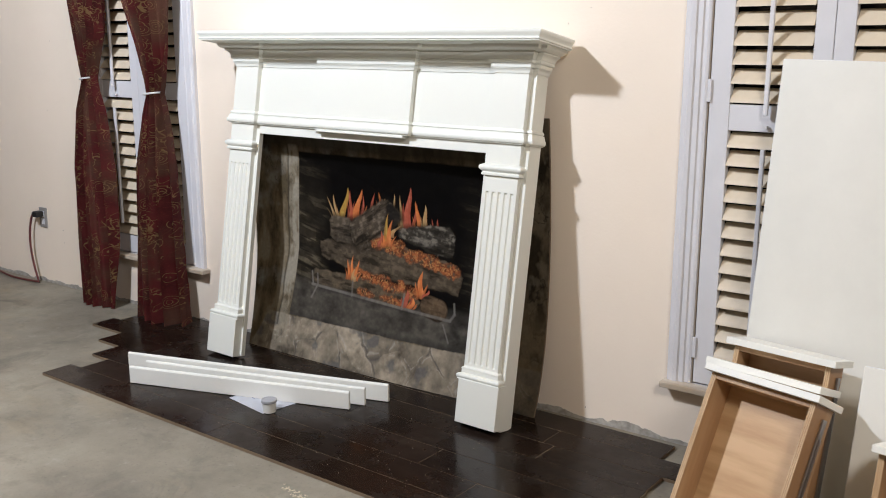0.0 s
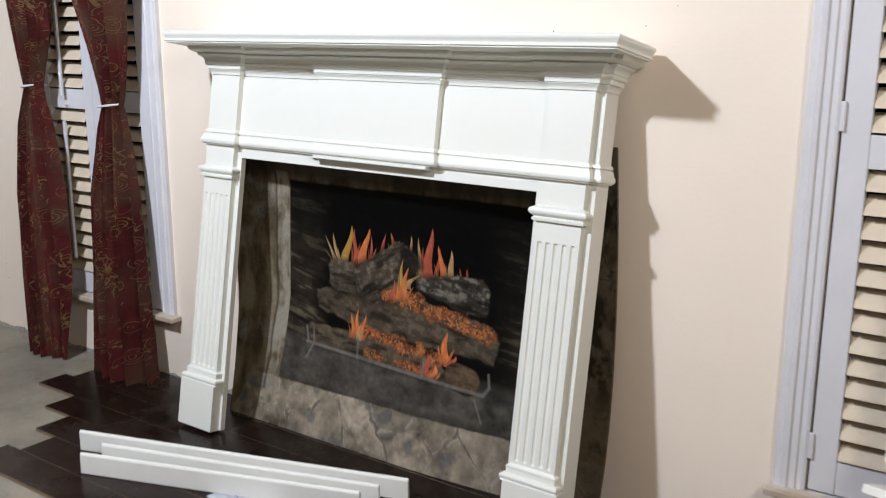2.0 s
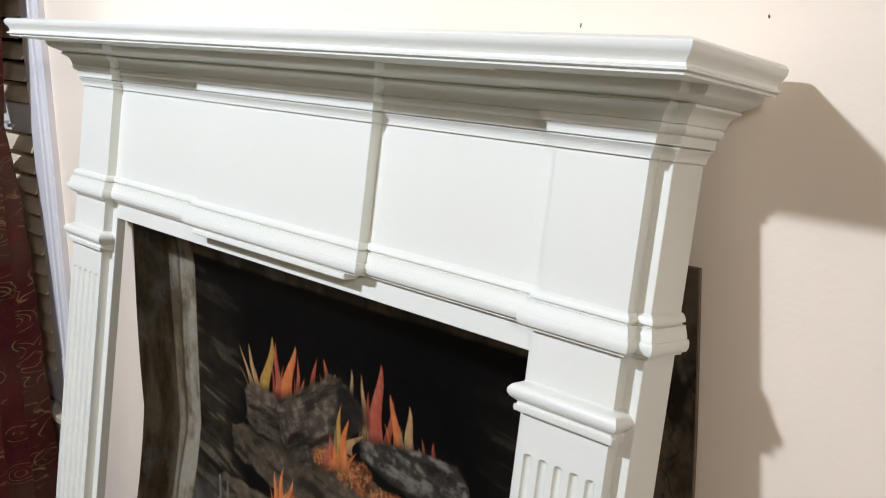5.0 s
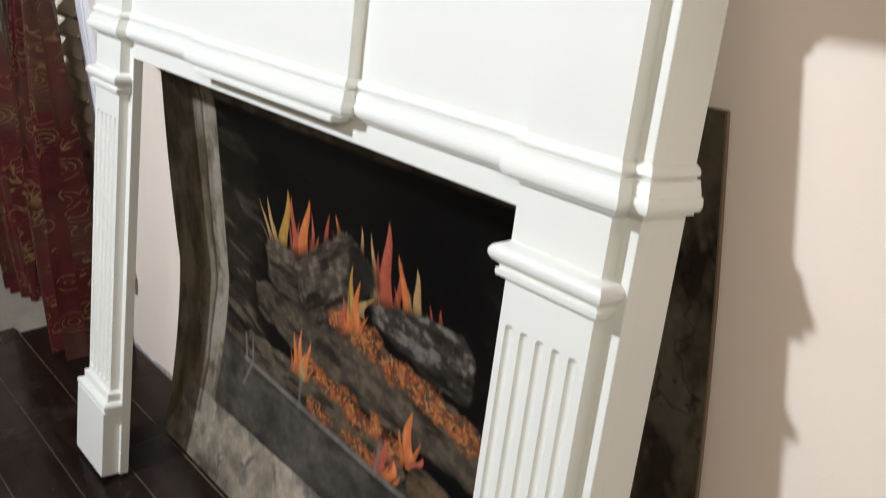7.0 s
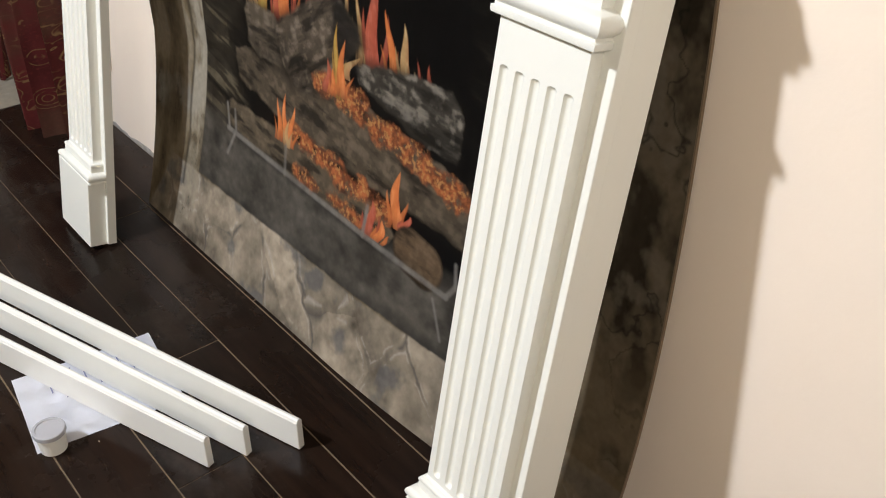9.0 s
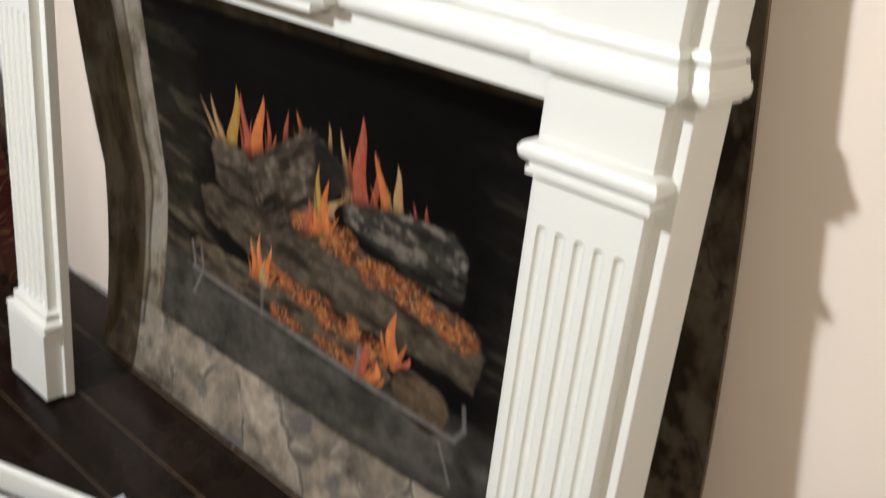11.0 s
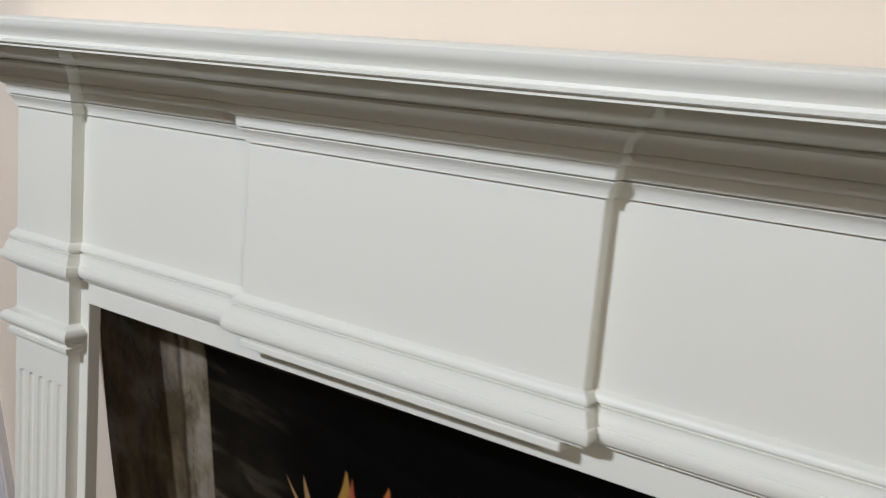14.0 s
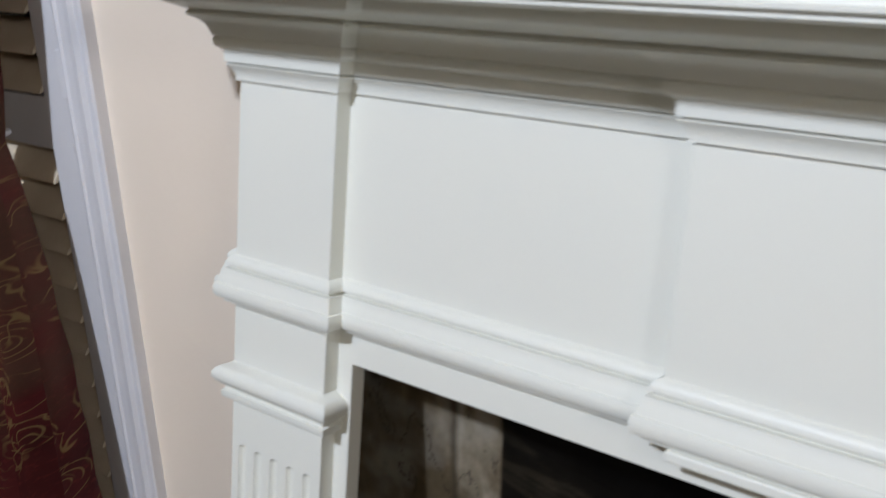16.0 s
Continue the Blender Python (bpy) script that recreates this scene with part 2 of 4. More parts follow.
def sweep(bm, profile, path, side=1.0):
    """Runs a closed profile of (out, z) along a plan path with mitred corners; out is to the right of the way times side."""
    n = len(path)
    rings = []
    for i, p in enumerate(path):
        p = Vector(p)
        d0 = (p - Vector(path[i - 1])).normalized() if i else None
        d1 = (Vector(path[i + 1]) - p).normalized() if i < n - 1 else None
        d0, d1 = d0 or d1, d1 or d0
        n0, n1 = Vector((d0.y, -d0.x)), Vector((d1.y, -d1.x))
        mit = (n0 + n1) / max(0.2, 1 + n0.dot(n1))
        rings.append([bm.verts.new((p.x + mit.x * o * side, p.y + mit.y * o * side, z)) for o, z in profile])
    k = len(profile)
    for a, b in zip(rings, rings[1:]):
        for i in range(k):
            bm.faces.new((a[i], a[(i + 1) % k], b[(i + 1) % k], b[i]))
    bm.faces.new(rings[0])
    bm.faces.new(rings[-1][::-1])
    return bm


def arc(cx, cz, r, a0, a1, n=6):
    return [(cx + r * math.cos(radians(a0 + (a1 - a0) * i / n)), cz + r * math.sin(radians(a0 + (a1 - a0) * i / n))) for i in range(n + 1)]


def tube(bm, pts, r, seg=8):
    """A round cord through points."""
    rings = []
    pts = [Vector(p) for p in pts]
    for i, p in enumerate(pts):
        d = (pts[min(i + 1, len(pts) - 1)] - pts[max(i - 1, 0)]).normalized()
        a = d.orthogonal().normalized() if not rings else (ref - d * ref.dot(d)).normalized()
        ref = a
        b = d.cross(a)
        rings.append([bm.verts.new(p + (a * math.cos(2 * math.pi * k / seg) + b * math.sin(2 * math.pi * k / seg)) * r) for k in range(seg)])
    for q, w in zip(rings, rings[1:]):
        for k in range(seg):
            bm.faces.new((q[k], q[(k + 1) % seg], w[(k + 1) % seg], w[k]))
    bm.faces.new(rings[0][::-1])
    bm.faces.new(rings[-1])
    return bm


# ---- the room ----
WALLWAY = pose(-1.4, 0, 0, 0, 0, 1.0) @ pose(1.4, 0, 0)   # the long wall runs a degree off the mantel
X0, X1, Y0, H = -6.6, 2.6, -5.2, 3.05
WINDOWS = {"window_1": (-4.332, -3.612, 0.275), "window_2": (-1.126, -0.406, 0.228)}
WTOP = 2.05

ground = tagged(part("floor", one_box(X0 - 0.1, X1 + 0.1, Y0 - 0.1, 0.2, -0.1, 0.0), CONCRETE), "bare stained grey concrete slab floor", "floor", kind="structure")
# the ceiling is out of view; its brown holds the bounced light down
tagged(part("ceiling", one_box(X0 - 0.1, X1 + 0.1, Y0 - 0.1, 0.3, H, H + 0.1), CEIL), "unseen ceiling, brown to cut bounced light", "ceiling", kind="structure")
bm = bmesh.new()
xs = [X0 - 0.15, -4.332, -3.612, -1.126, -0.406, X1 + 0.15]
for a, b in zip(xs[::2], xs[1::2]):
    box(bm, a, b, 0, 0.15, -0.05, H - 0.002)
for x0, x1, z in WINDOWS.values():
    box(bm, x0, x1, 0, 0.15, -0.05, z - 0.021)
    box(bm, x0, x1, 0, 0.15, WTOP, H - 0.002)
north = tagged(part("wall_north", bm, WALL_NORTH), "cream painted wall with nail marks and chipped lower edge", "wall", kind="structure")
north.matrix_basis = WALLWAY
NAILS = ((-4.696, 1.335), (-4.774, 0.97), (-4.722, 0.32), (-4.86, 1.33), (-1.622, 1.389), (-1.891, 1.375), (-1.54, 1.438), (-1.51, 0.05), (-4.72, 0.25))
for n, (x, z) in enumerate(NAILS):
    bm = bmesh.new()
    bmesh.ops.create_uvsphere(bm, u_segments=8, v_segments=6, radius=1.0)
    mark = part("nail_mark", bm, NAIL, north)
    mark.matrix_basis = pose(x, 0.001, z, 0, 20 * n, 0) @ Matrix.Diagonal((0.002 + 0.0015 * (n % 3), 0.0015, 0.0022, 1))
# unseen walls that close the room, darkened to keep shade on the mantel deep
tagged(part("wall_west", one_box(X0 - 0.15, X0, Y0, -0.09, -0.05, H - 0.002), ROOM), "unseen side wall, dark brown to cut bounced light", "wall", kind="structure")
tagged(part("wall_east", one_box(X1, X1 + 0.15, Y0, 0.068, -0.05, H - 0.002), ROOM), "unseen side wall, dark brown to cut bounced light", "wall", kind="structure")
tagged(part("wall_south", one_box(X0 - 0.15, X1 + 0.15, Y0 - 0.15, Y0, -0.05, H - 0.002), ROOM), "unseen wall behind the viewer, dark brown to cut bounced light", "wall", kind="structure")


# ---- windows with shutters ----
def casing_profile():
    return [(0, 0), (0, -0.010), (0.007, -0.013), (0.011, -0.010), (0.020, -0.0105), (0.024, -0.016), (0.037, -0.0165), (0.040, -0.0145), (0.044, -0.0215), (0.056, -0.0235), (0.061, -0.0175), (0.064, -0.0185), (0.0745, -0.0195), (0.0775, -0.017), (0.0775, 0)]


def casing_side(x, z0, z1, sign):
    """An upright fluted casing board; sign +1 grows to the right of x."""
    bm = bmesh.new()
    lo = [bm.verts.new((x + sign * o, y, z0)) for o, y in casing_profile()]
    hi = [bm.verts.new((x + sign * o, y, z1)) for o, y in casing_profile()]
    k = len(lo)
    for i in range(k):
        bm.faces.new((lo[i], lo[(i + 1) % k], hi[(i + 1) % k], hi[i]))
    bm.faces.new(lo[::-1])
    bm.faces.new(hi)
    return bm


def louver(width):
    """One shutter slat, an ellipse in section."""
    bm = bmesh.new()
    ends = []
    for x in (0, width):
        ends.append([bm.verts.new((x, 0.031 * math.cos(a), 0.0048 * math.sin(a))) for a in [2 * math.pi * i / 12 for i in range(12)]])
    for i in range(12):
        bm.faces.new((ends[0][i], ends[0][(i + 1) % 12], ends[1][(i + 1) % 12], ends[1][i]))
    bm.faces.new(ends[0][::-1])
    bm.faces.new(ends[1])
    return bm


def shutter(x0, x1, z0, z1, rail, hinge_left, tilt):
    """A hinged shutter panel with two louvred bays and a tilt rod on each."""
    lw, rw = (0.064, 0.054) if hinge_left else (0.054, 0.064)     # the hung stile is the wider
    sh = empty("shutter", WALLWAY @ pose(0, 0.012, 0), "white painted plantation shutter panel with tan slats", "shutter", "shutters")
    part("stile", one_box(x0, x0 + lw, -0.014, 0.014, z0, z1, 0.002), SHUTTER, sh)
    part("stile", one_box(x1 - rw, x1, -0.014, 0.014, z0, z1, 0.002), SHUTTER, sh)
    for a, b in ((z0, z0 + 0.09), rail, (z1 - 0.09, z1)):
        part("rail", one_box(x0 + lw, x1 - rw, -0.012, 0.012, a, b, 0.002), SHUTTER, sh)
    mesh = None
    w = x1 - x0 - lw - rw - 0.004
    for a, b in ((z0 + 0.09, rail[0]), (rail[1], z1 - 0.09)):
        n = max(2, round((b - a - 0.01) / 0.055))
        for i in range(n):
            z = a + (b - a) * (i + 0.5) / n
            if mesh is None:
                ob = part("slat", louver(w), LOUVER, sh, smooth=True)
                mesh = ob.data
            else:
                ob = new("slat", mesh)
                ob.parent = sh
            ob.matrix_basis = pose(x0 + lw + 0.002, 0.002, z, tilt + random.uniform(-3, 3), 0, 0)
        rod = (x0 + lw + x1 - rw) / 2
        lo, hi = (a - 0.030, b - 0.05) if a > rail[0] else (a + 0.06, b - 0.050)
        part("tilt_rod", one_box(rod - 0.007, rod + 0.007, -0.040, -0.028, lo, hi, 0.003), SHUTTER, sh)
        part("rod_staple", one_box(rod - 0.005, rod + 0.005, -0.0275, -0.0115, rail[0] + 0.012, rail[0] + 0.020, 0.001), SHUTTER, sh) if a > rail[0] else None
    hx = x0 if hinge_left else x1
    for z in (z0 + 0.12, rail[1] + 0.04):
        part("hinge", one_box(hx - 0.006, hx + 0.006, -0.022, -0.0145, z - 0.035, z + 0.035, 0.002), TRIM, sh)
    return sh


for name, (x0, x1, z) in WINDOWS.items():
    win = empty(name, WALLWAY, "tall window with white fluted casing and low sill", "window", kind="structure")
    part("casing", casing_side(x0, z, WTOP + 0.085, -1), TRIM, win)
    part("casing", casing_side(x1, z, WTOP + 0.085, 1), TRIM, win)
    part("casing", one_box(x0, x1, -0.024, 0, WTOP, WTOP + 0.085, 0.003), TRIM, win)
    part("window_sill", one_box(x0 - 0.092, x1 + 0.100, -0.05, -0.0005, z - 0.022, z - 0.001, 0.004), SILL, win, "worn sill with bare wood showing")
    part("window_sill", one_box(x0, x1, 0, 0.15, z - 0.0205, z - 0.001), TRIM, win)
    for a, b in ((x0, x0 + 0.022), (x1 - 0.022, x1)):
        part("jamb", one_box(a, b, 0.030, 0.148, z, WTOP), TRIM, win)
    part("jamb", one_box(x0 + 0.022, x1 - 0.022, 0.030, 0.148, WTOP - 0.022, WTOP), TRIM, win)
    part("pane", one_box(x0 + 0.022, x1 - 0.022, 0.11, 0.12, z, WTOP - 0.022), NIGHT, win)
    mid = (x0 + x1) / 2
    rail = (1.062, 1.142)
    shutter(x0 + 0.006, mid - 0.001, z + 0.004, WTOP - 0.026, rail, True, 47)
    shutter(mid + 0.001, x1 - 0.006, z + 0.004, WTOP - 0.026, rail, False, 47)


# ---- mantel, leaning on the wall ----
mantel = empty("fireplace_mantel", pose(-2.415, -0.254, 0.0115, -9.7, -0.3, -0.07), "white painted wooden fireplace surround with fluted pilasters, leaning against the wall", "mantel")
XO, XB, XI, XP = 0.750, 0.574, 0.593, 0.729     # leg's outer and inner edge, pilaster's inner and outer edge
YB, YP = -0.065, -0.085                          # faces of the base board and of the pilaster
RACK = Matrix(((1, 0, 0, 0), (0, 1, 0, 0), (-0.0075, 0, 1, -0.003), (0, 0, 0, 1)))   # the loose frame has racked a little


def mantel_part(name, bm, smooth=False):
    ob = part(name, bm, MANTEL, mantel, smooth=smooth)
    ob.data.transform(RACK)
    if smooth:
        ob.data.set_sharp_from_angle(angle=radians(33))
    return ob


def face_board():
    """The legs and header in one board, an arch in outline, with its front edges eased."""
    out = [(-XO, 0.002), (-XB, 0.002), (-XB, 0.948), (XB, 0.948), (XB, 0.002), (XO, 0.002), (XO, 1.26), (-XO, 1.26)]
    bm = bmesh.new()
    f = bm.faces.new([bm.verts.new((x, YB, z)) for x, z in out])
    r = bmesh.ops.extrude_face_region(bm, geom=[f])
    for v in r["geom"]:
        if isinstance(v, bmesh.types.BMVert):
            v.co.y = -0.045
    es = [e for e in bm.edges if all(abs(v.co.y - YB) < 1e-5 for v in e.verts)]
    bmesh.ops.bevel(bm, geom=es, offset=0.0014, segments=2, affect="EDGES", profile=0.5)
    return bm


mantel_part("face_board", face_board())
for s in (-1, 1):
    a, b = sorted((s * (XO - 0.018), s * XO))
    mantel_part("side_board", one_box(a, b, -0.0449, 0.006, 0.002, 1.26))
bm = one_box(-0.235, 0.235, YP, YB, 0.985, 1.26)
bmesh.ops.bevel(bm, geom=[e for e in bm.edges if all(abs(v.co.y - YP) < 1e-5 for v in e.verts)], offset=0.0012, segments=2, affect="EDGES", profile=0.5)
mantel_part("keystone_panel", bm)


def fluted(x0, x1, z0, z1, f0, f1, depth=0.006, n=5):
    """A pilaster board whose face has n round-ended flutes between the heights f0 and f1."""
    w = x1 - x0
    pitch = (w - 0.011) / n
    rad = pitch * 0.29
    cs = [x0 + 0.0055 + pitch * (i + 0.5) for i in range(n)]
    xs = sorted({x0, x1} | {c + q * (rad + 0.001) for c in cs for q in (-1, 1)} | {c + rad * k / 5 for c in cs for k in range(-5, 6)})
    zs = sorted({z0, z1, f0 - 0.0015, f1 + 0.0015} | {f + s * rad * (1 - math.cos(k * math.pi / 12)) for f, s in ((f0, 1), (f1, -1)) for k in range(7)})
    bm = bmesh.new()
    grid = []
    for z in zs:
        row = []
        for x in xs:
            c = min(cs, key=lambda q: abs(q - x))
            dz = max(0.0, f0 + rad - z, z - (f1 - rad))
            d = math.hypot(x - c, dz)
            y = YP + (depth * math.sqrt(max(0, 1 - (d / rad) ** 2)) if d < rad and f0 < z < f1 else 0)
            row.append(bm.verts.new((x, y, z)))
        grid.append(row)
    for r, q in zip(grid, grid[1:]):
        for i in range(len(xs) - 1):
            bm.faces.new((r[i], r[i + 1], q[i + 1], q[i]))
    back = [bm.verts.new((x, YB + 0.001, z)) for x, z in ((x0, z0), (x1, z0), (x1, z1), (x0, z1))]
    bm.faces.new(back)
    bm.faces.new([back[0], back[3]] + [g[0] for g in grid[::-1]])
    bm.faces.new([back[2], back[1]] + [g[-1] for g in grid])
    bm.faces.new([back[1], back[0]] + grid[0])
    bm.faces.new([back[3], back[2]] + grid[-1][::-1])
    return bm


CAP = [(0, 0.8725), (0.0085, 0.8735), (0.0095, 0.876), (0.0095, 0.8815), (0.0065, 0.8828), (0.0065, 0.886), (0.0095, 0.8882), (0.0145, 0.892), (0.0174, 0.8972), (0.0174, 0.9025), (0.0142, 0.9075), (0.009, 0.9105), (0.0035, 0.9128), (0, 0.9155)]
for s in (-1, 1):
    a, b = sorted((s * XI, s * XP))
    mantel_part("pilaster", fluted(a, b, 0.16, 1.26, 0.215, 0.819), True)
    a, b = sorted((s * 0.583, s * (XO + 0.001)))
    mantel_part("plinth", one_box(a, b, -0.104, YB + 0.015, 0.0035 + 0.0075 * s * 0.66, 0.163, 0.002))
    base = [(0, 0.160), (0.019, 0.160)] + arc(0.012, 0.172, 0.009, -60, 80, 5) + [(0.008, 0.183), (0.008, 0.192)] + arc(0.003, 0.198, 0.006, -40, 90, 4) + [(0, 0.208)]
    p0, p1 = (XI, XP) if s > 0 else (-XP, -XI)
    mantel_part("base_moulding", sweep(bmesh.new(), base, [(p0, YB), (p0, YP), (p1, YP), (p1, YB)]), True)
    mantel_part("cap_moulding", sweep(bmesh.new(), CAP, [(p0, YB + 0.001), (p0, YP), (p1, YP), (p1, YB + 0.001)]), True)

# plan of the front with its three projections
PLAN = [(-XO, 0.006), (-XO, YB), (-XP, YB), (-XP, YP), (-XI, YP), (-XI, YB), (-0.235, YB), (-0.235, YP), (0.235, YP), (0.235, YB), (XI, YB), (XI, YP), (XP, YP), (XP, YB), (XO, YB), (XO, 0.006)]
band = [(0, 0.9845), (0.009, 0.9845), (0.009, 0.988), (0.0150, 0.9895), (0.0176, 0.9945), (0.0176, 1.0005), (0.0162, 1.0050), (0.0136, 1.0054), (0.0132, 1.0078), (0.0120, 1.0132), (0.0096, 1.019), (0.0096, 1.0218), (0.0040, 1.0222), (0.0040, 1.0242), (0.0080, 1.0256), (0.0078, 1.030), (0.0050, 1.0342), (0.0022, 1.036), (0, 1.037)]
mantel_part("frieze_moulding", sweep(bmesh.new(), band, PLAN), True)
mantel_part("fillet", one_box(-0.222, 0.222, -0.098, -0.0655, 0.974, 0.984, 0.002))
crown = [(-0.004, 1.2225), (0.0036, 1.2225), (0.0036, 1.2250), (0.0046, 1.2295), (0.0070, 1.2340), (0.0108, 1.2378), (0.0108, 1.2390), (0.0072, 1.2391), (0.0072, 1.2407), (0.0122, 1.2409), (0.0128, 1.2530), (0.0160, 1.2542), (0.0190, 1.2560),
         (0.0208, 1.2595), (0.0206, 1.2635), (0.0190, 1.2658), (0.0216, 1.2668), (0.0235, 1.2720), (0.0265, 1.2775), (0.0310, 1.2815), (0.0370, 1.2842), (0.0396, 1.2858), (0.0400, 1.2882), (0.0374, 1.2903), (0.0450, 1.2928), (0.0560, 1.2965), (0.0625, 1.3010), (0.0650, 1.3060), (0.0650, 1.3115), (-0.004, 1.3115)]
mantel_part("crown_moulding", sweep(bmesh.new(), crown, PLAN), True)
mantel_part("inner_block", one_box(-XO + 0.005, XO - 0.005, YB + 0.002, -0.001, 1.262, 1.3085))
edge = [(-0.02, 1.3095), (0.0, 1.3095), (0.0, 1.3125), (0.0050, 1.3142), (0.0052, 1.3168), (0.0020, 1.3182), (0.0008, 1.3215), (0.0025, 1.3262), (0.0072, 1.3312), (0.0105, 1.3365), (0.0105, 1.3415), (0.0078, 1.3452), (0.0030, 1.3472), (-0.02, 1.3475)]
bm = sweep(bmesh.new(), edge, [(-0.822, -0.006), (-0.822, -0.216), (0.834, -0.216), (0.834, -0.006)])
box(bm, -0.803, 0.815, -0.197, -0.006, 1.3095, 1.3475)
mantel_part("shelf", bm, True)


# ---- fireplace picture ----
PAINT = bpy.data.materials.new("painted_sheet")
PAINT.use_nodes = True
nt = PAINT.node_tree
b = nt.nodes["Principled BSDF"]
b.inputs["Roughness"].default_value = 0.40
b.inputs["Specular IOR Level"].default_value = 0.09
at = nt.nodes.new("ShaderNodeAttribute")
at.attribute_name = "paint"
nt.links.new(at.outputs["Color"], b.inputs["Base Color"])
PX0, PX1, PZ0, PZ1 = -3.12, -1.651, 0.0125, 1.07


def sheet_y(x, z):
    """The sheet sags towards the wall between its foot and its head."""
    middle = -0.3005 * z * z + 0.3962 * z - 0.1597
    right = -0.013 - 0.117 * np.exp(-z / 0.28)
    k = np.clip((x + 2.35) / 0.6, 0, 1)
    k = k * k * (3 - 2 * k)
    return np.minimum(middle * (1 - k) + right * k, 0.01746 * (x + 1.4) - 0.014)


def sheet_right(z):
    return PX1 - 0.030 * (z / 1.06) ** 2


def sheet_left(z):
    """The left edge of the sheet bellies out."""
    return PX0 - 0.045 * np.sin(np.pi * z / 1.08)


def lattice(u, v, cell, seed):
    """Smooth value noise in numpy."""
    rng = np.random.RandomState(seed)
    tab = rng.rand(256, 256)
    a, b_ = u / cell + 500, v / cell + 500
    i, j = np.floor(a).astype(int), np.floor(b_).astype(int)
    f, g = a - i, b_ - j
    f, g = f * f * (3 - 2 * f), g * g * (3 - 2 * g)
    i, j, i2, j2 = i % 256, j % 256, (i + 1) % 256, (j + 1) % 256
    return (tab[i, j] * (1 - f) + tab[i2, j] * f) * (1 - g) + (tab[i, j2] * (1 - f) + tab[i2, j2] * f) * g


def fbm(u, v, cell, seed):
    return sum(lattice(u, v, cell / 2 ** k, seed + k) / 2 ** k for k in range(5)) / 1.9375


def painted(u, v):
    """Colours of the fireplace picture at plan places u and heights v."""
    def lay(c, mask, col):
        return c * (1 - mask[..., None]) + np.asarray(col) * mask[..., None]

    def soft(d, w=0.004):
        return np.clip(0.5 - d / w, 0, 1)

    def capsule(a, b2, r):
        ax, az, bx, bz = *a, *b2
        t = np.clip(((u - ax) * (bx - ax) + (v - az) * (bz - az)) / ((bx - ax) ** 2 + (bz - az) ** 2), 0, 1)
        return np.hypot(u - ax - t * (bx - ax), v - az - t * (bz - az)) - r, t

    f1, f2, f3 = fbm(u, v, 0.16, 3), fbm(u, v, 0.03, 20), fbm(u, v, 0.010, 40)
    tall = fbm(u * 2.2, v * 0.7, 0.10, 7)
    grain = (f2 - 0.5)[..., None]
    # upright stones: brown with paler drifts
    c = np.zeros(u.shape + (3,)) + np.array((0.075, 0.061, 0.040))
    c = lay(c, np.clip((tall - 0.40) * 5, 0, 1), (0.155, 0.128, 0.088))
    c = lay(c, np.clip((tall - 0.56) * 7, 0, 1) * 0.7, (0.20, 0.18, 0.145))
    c = lay(c, np.clip((f1 - 0.60) * 9, 0, 1) * 0.6, (0.21, 0.21, 0.20))
    c = lay(c, np.clip(1 - np.abs(tall - 0.36) / 0.012, 0, 1) * 0.8, (0.03, 0.025, 0.02))
    c = lay(c, soft(0.89 - v, 0.03) * 0.75, (0.035, 0.028, 0.020))
    dark = np.clip((u + 1.87) / 0.03, 0, 1)
    c = lay(c, dark * 0.82, (0.014, 0.012, 0.009))
    c = lay(c, dark * np.clip((fbm(u * 1.5, v * 0.8, 0.07, 55) - 0.46) * 6, 0, 1) * 0.75, (0.120, 0.102, 0.076))
    vein = fbm(u, v, 0.12, 140)
    c = lay(c, dark * np.clip((fbm(u * 1.3, v * 0.9, 0.055, 133) - 0.56) * 9, 0, 1) * np.clip((u + 1.80) / 0.05, 0, 1) * 0.6, (0.125, 0.112, 0.092))
    c = lay(c, dark * np.clip(1 - np.abs(vein - 0.5) / 0.012, 0, 1) * 0.7, (0.006, 0.006, 0.006))
    c = lay(c, dark * np.clip((0.45 - v) / 0.2, 0, 1) * np.clip((f1 - 0.35) * 4, 0, 1) * 0.7, (0.12, 0.095, 0.062))
    # paler broken stones along the foot
    rs = np.random.RandomState(12)
    pu, pv = PX0 + (PX1 - PX0) * (np.arange(17) + 0.8 * rs.rand(17)) / 17, 0.015 + 0.16 * rs.rand(17)
    wu, wv = u + 0.07 * (f1 - 0.5) + 0.02 * (f2 - 0.5), v + 0.06 * (fbm(u, v, 0.1, 30) - 0.5)
    d = np.sort(np.stack([np.hypot((wu - a) * 0.9 + 0.25 * (wv - q), wv - q) for a, q in zip(pu, pv)], -1), -1)
    which = np.argmin(np.stack([np.hypot((wu - a) * 0.9 + 0.25 * (wv - q), wv - q) for a, q in zip(pu, pv)], -1), -1)
    shade = 0.75 + 0.5 * rs.rand(17)[which]
    pale = (0.190 + 0.26 * (f1 - 0.5) + 0.22 * (f2 - 0.5)) * shade
    pale = np.clip(pale, 0.05, 1)[..., None] * np.array((1.06, 0.945, 0.78))
    gap = d[..., 1] - d[..., 0]
    pale = lay(pale, np.clip(1 - gap / (0.004 + 0.016 * f2), 0, 1) * np.clip((fbm(u, v, 0.11, 19) - 0.42) * 6, 0, 0.85), (0.065, 0.063, 0.062))
    pale = lay(pale, np.clip(1 - np.abs(gap - 0.014) / 0.005, 0, 1) * np.clip((f2 - 0.50) * 6, 0, 0.45), (0.36, 0.36, 0.36))
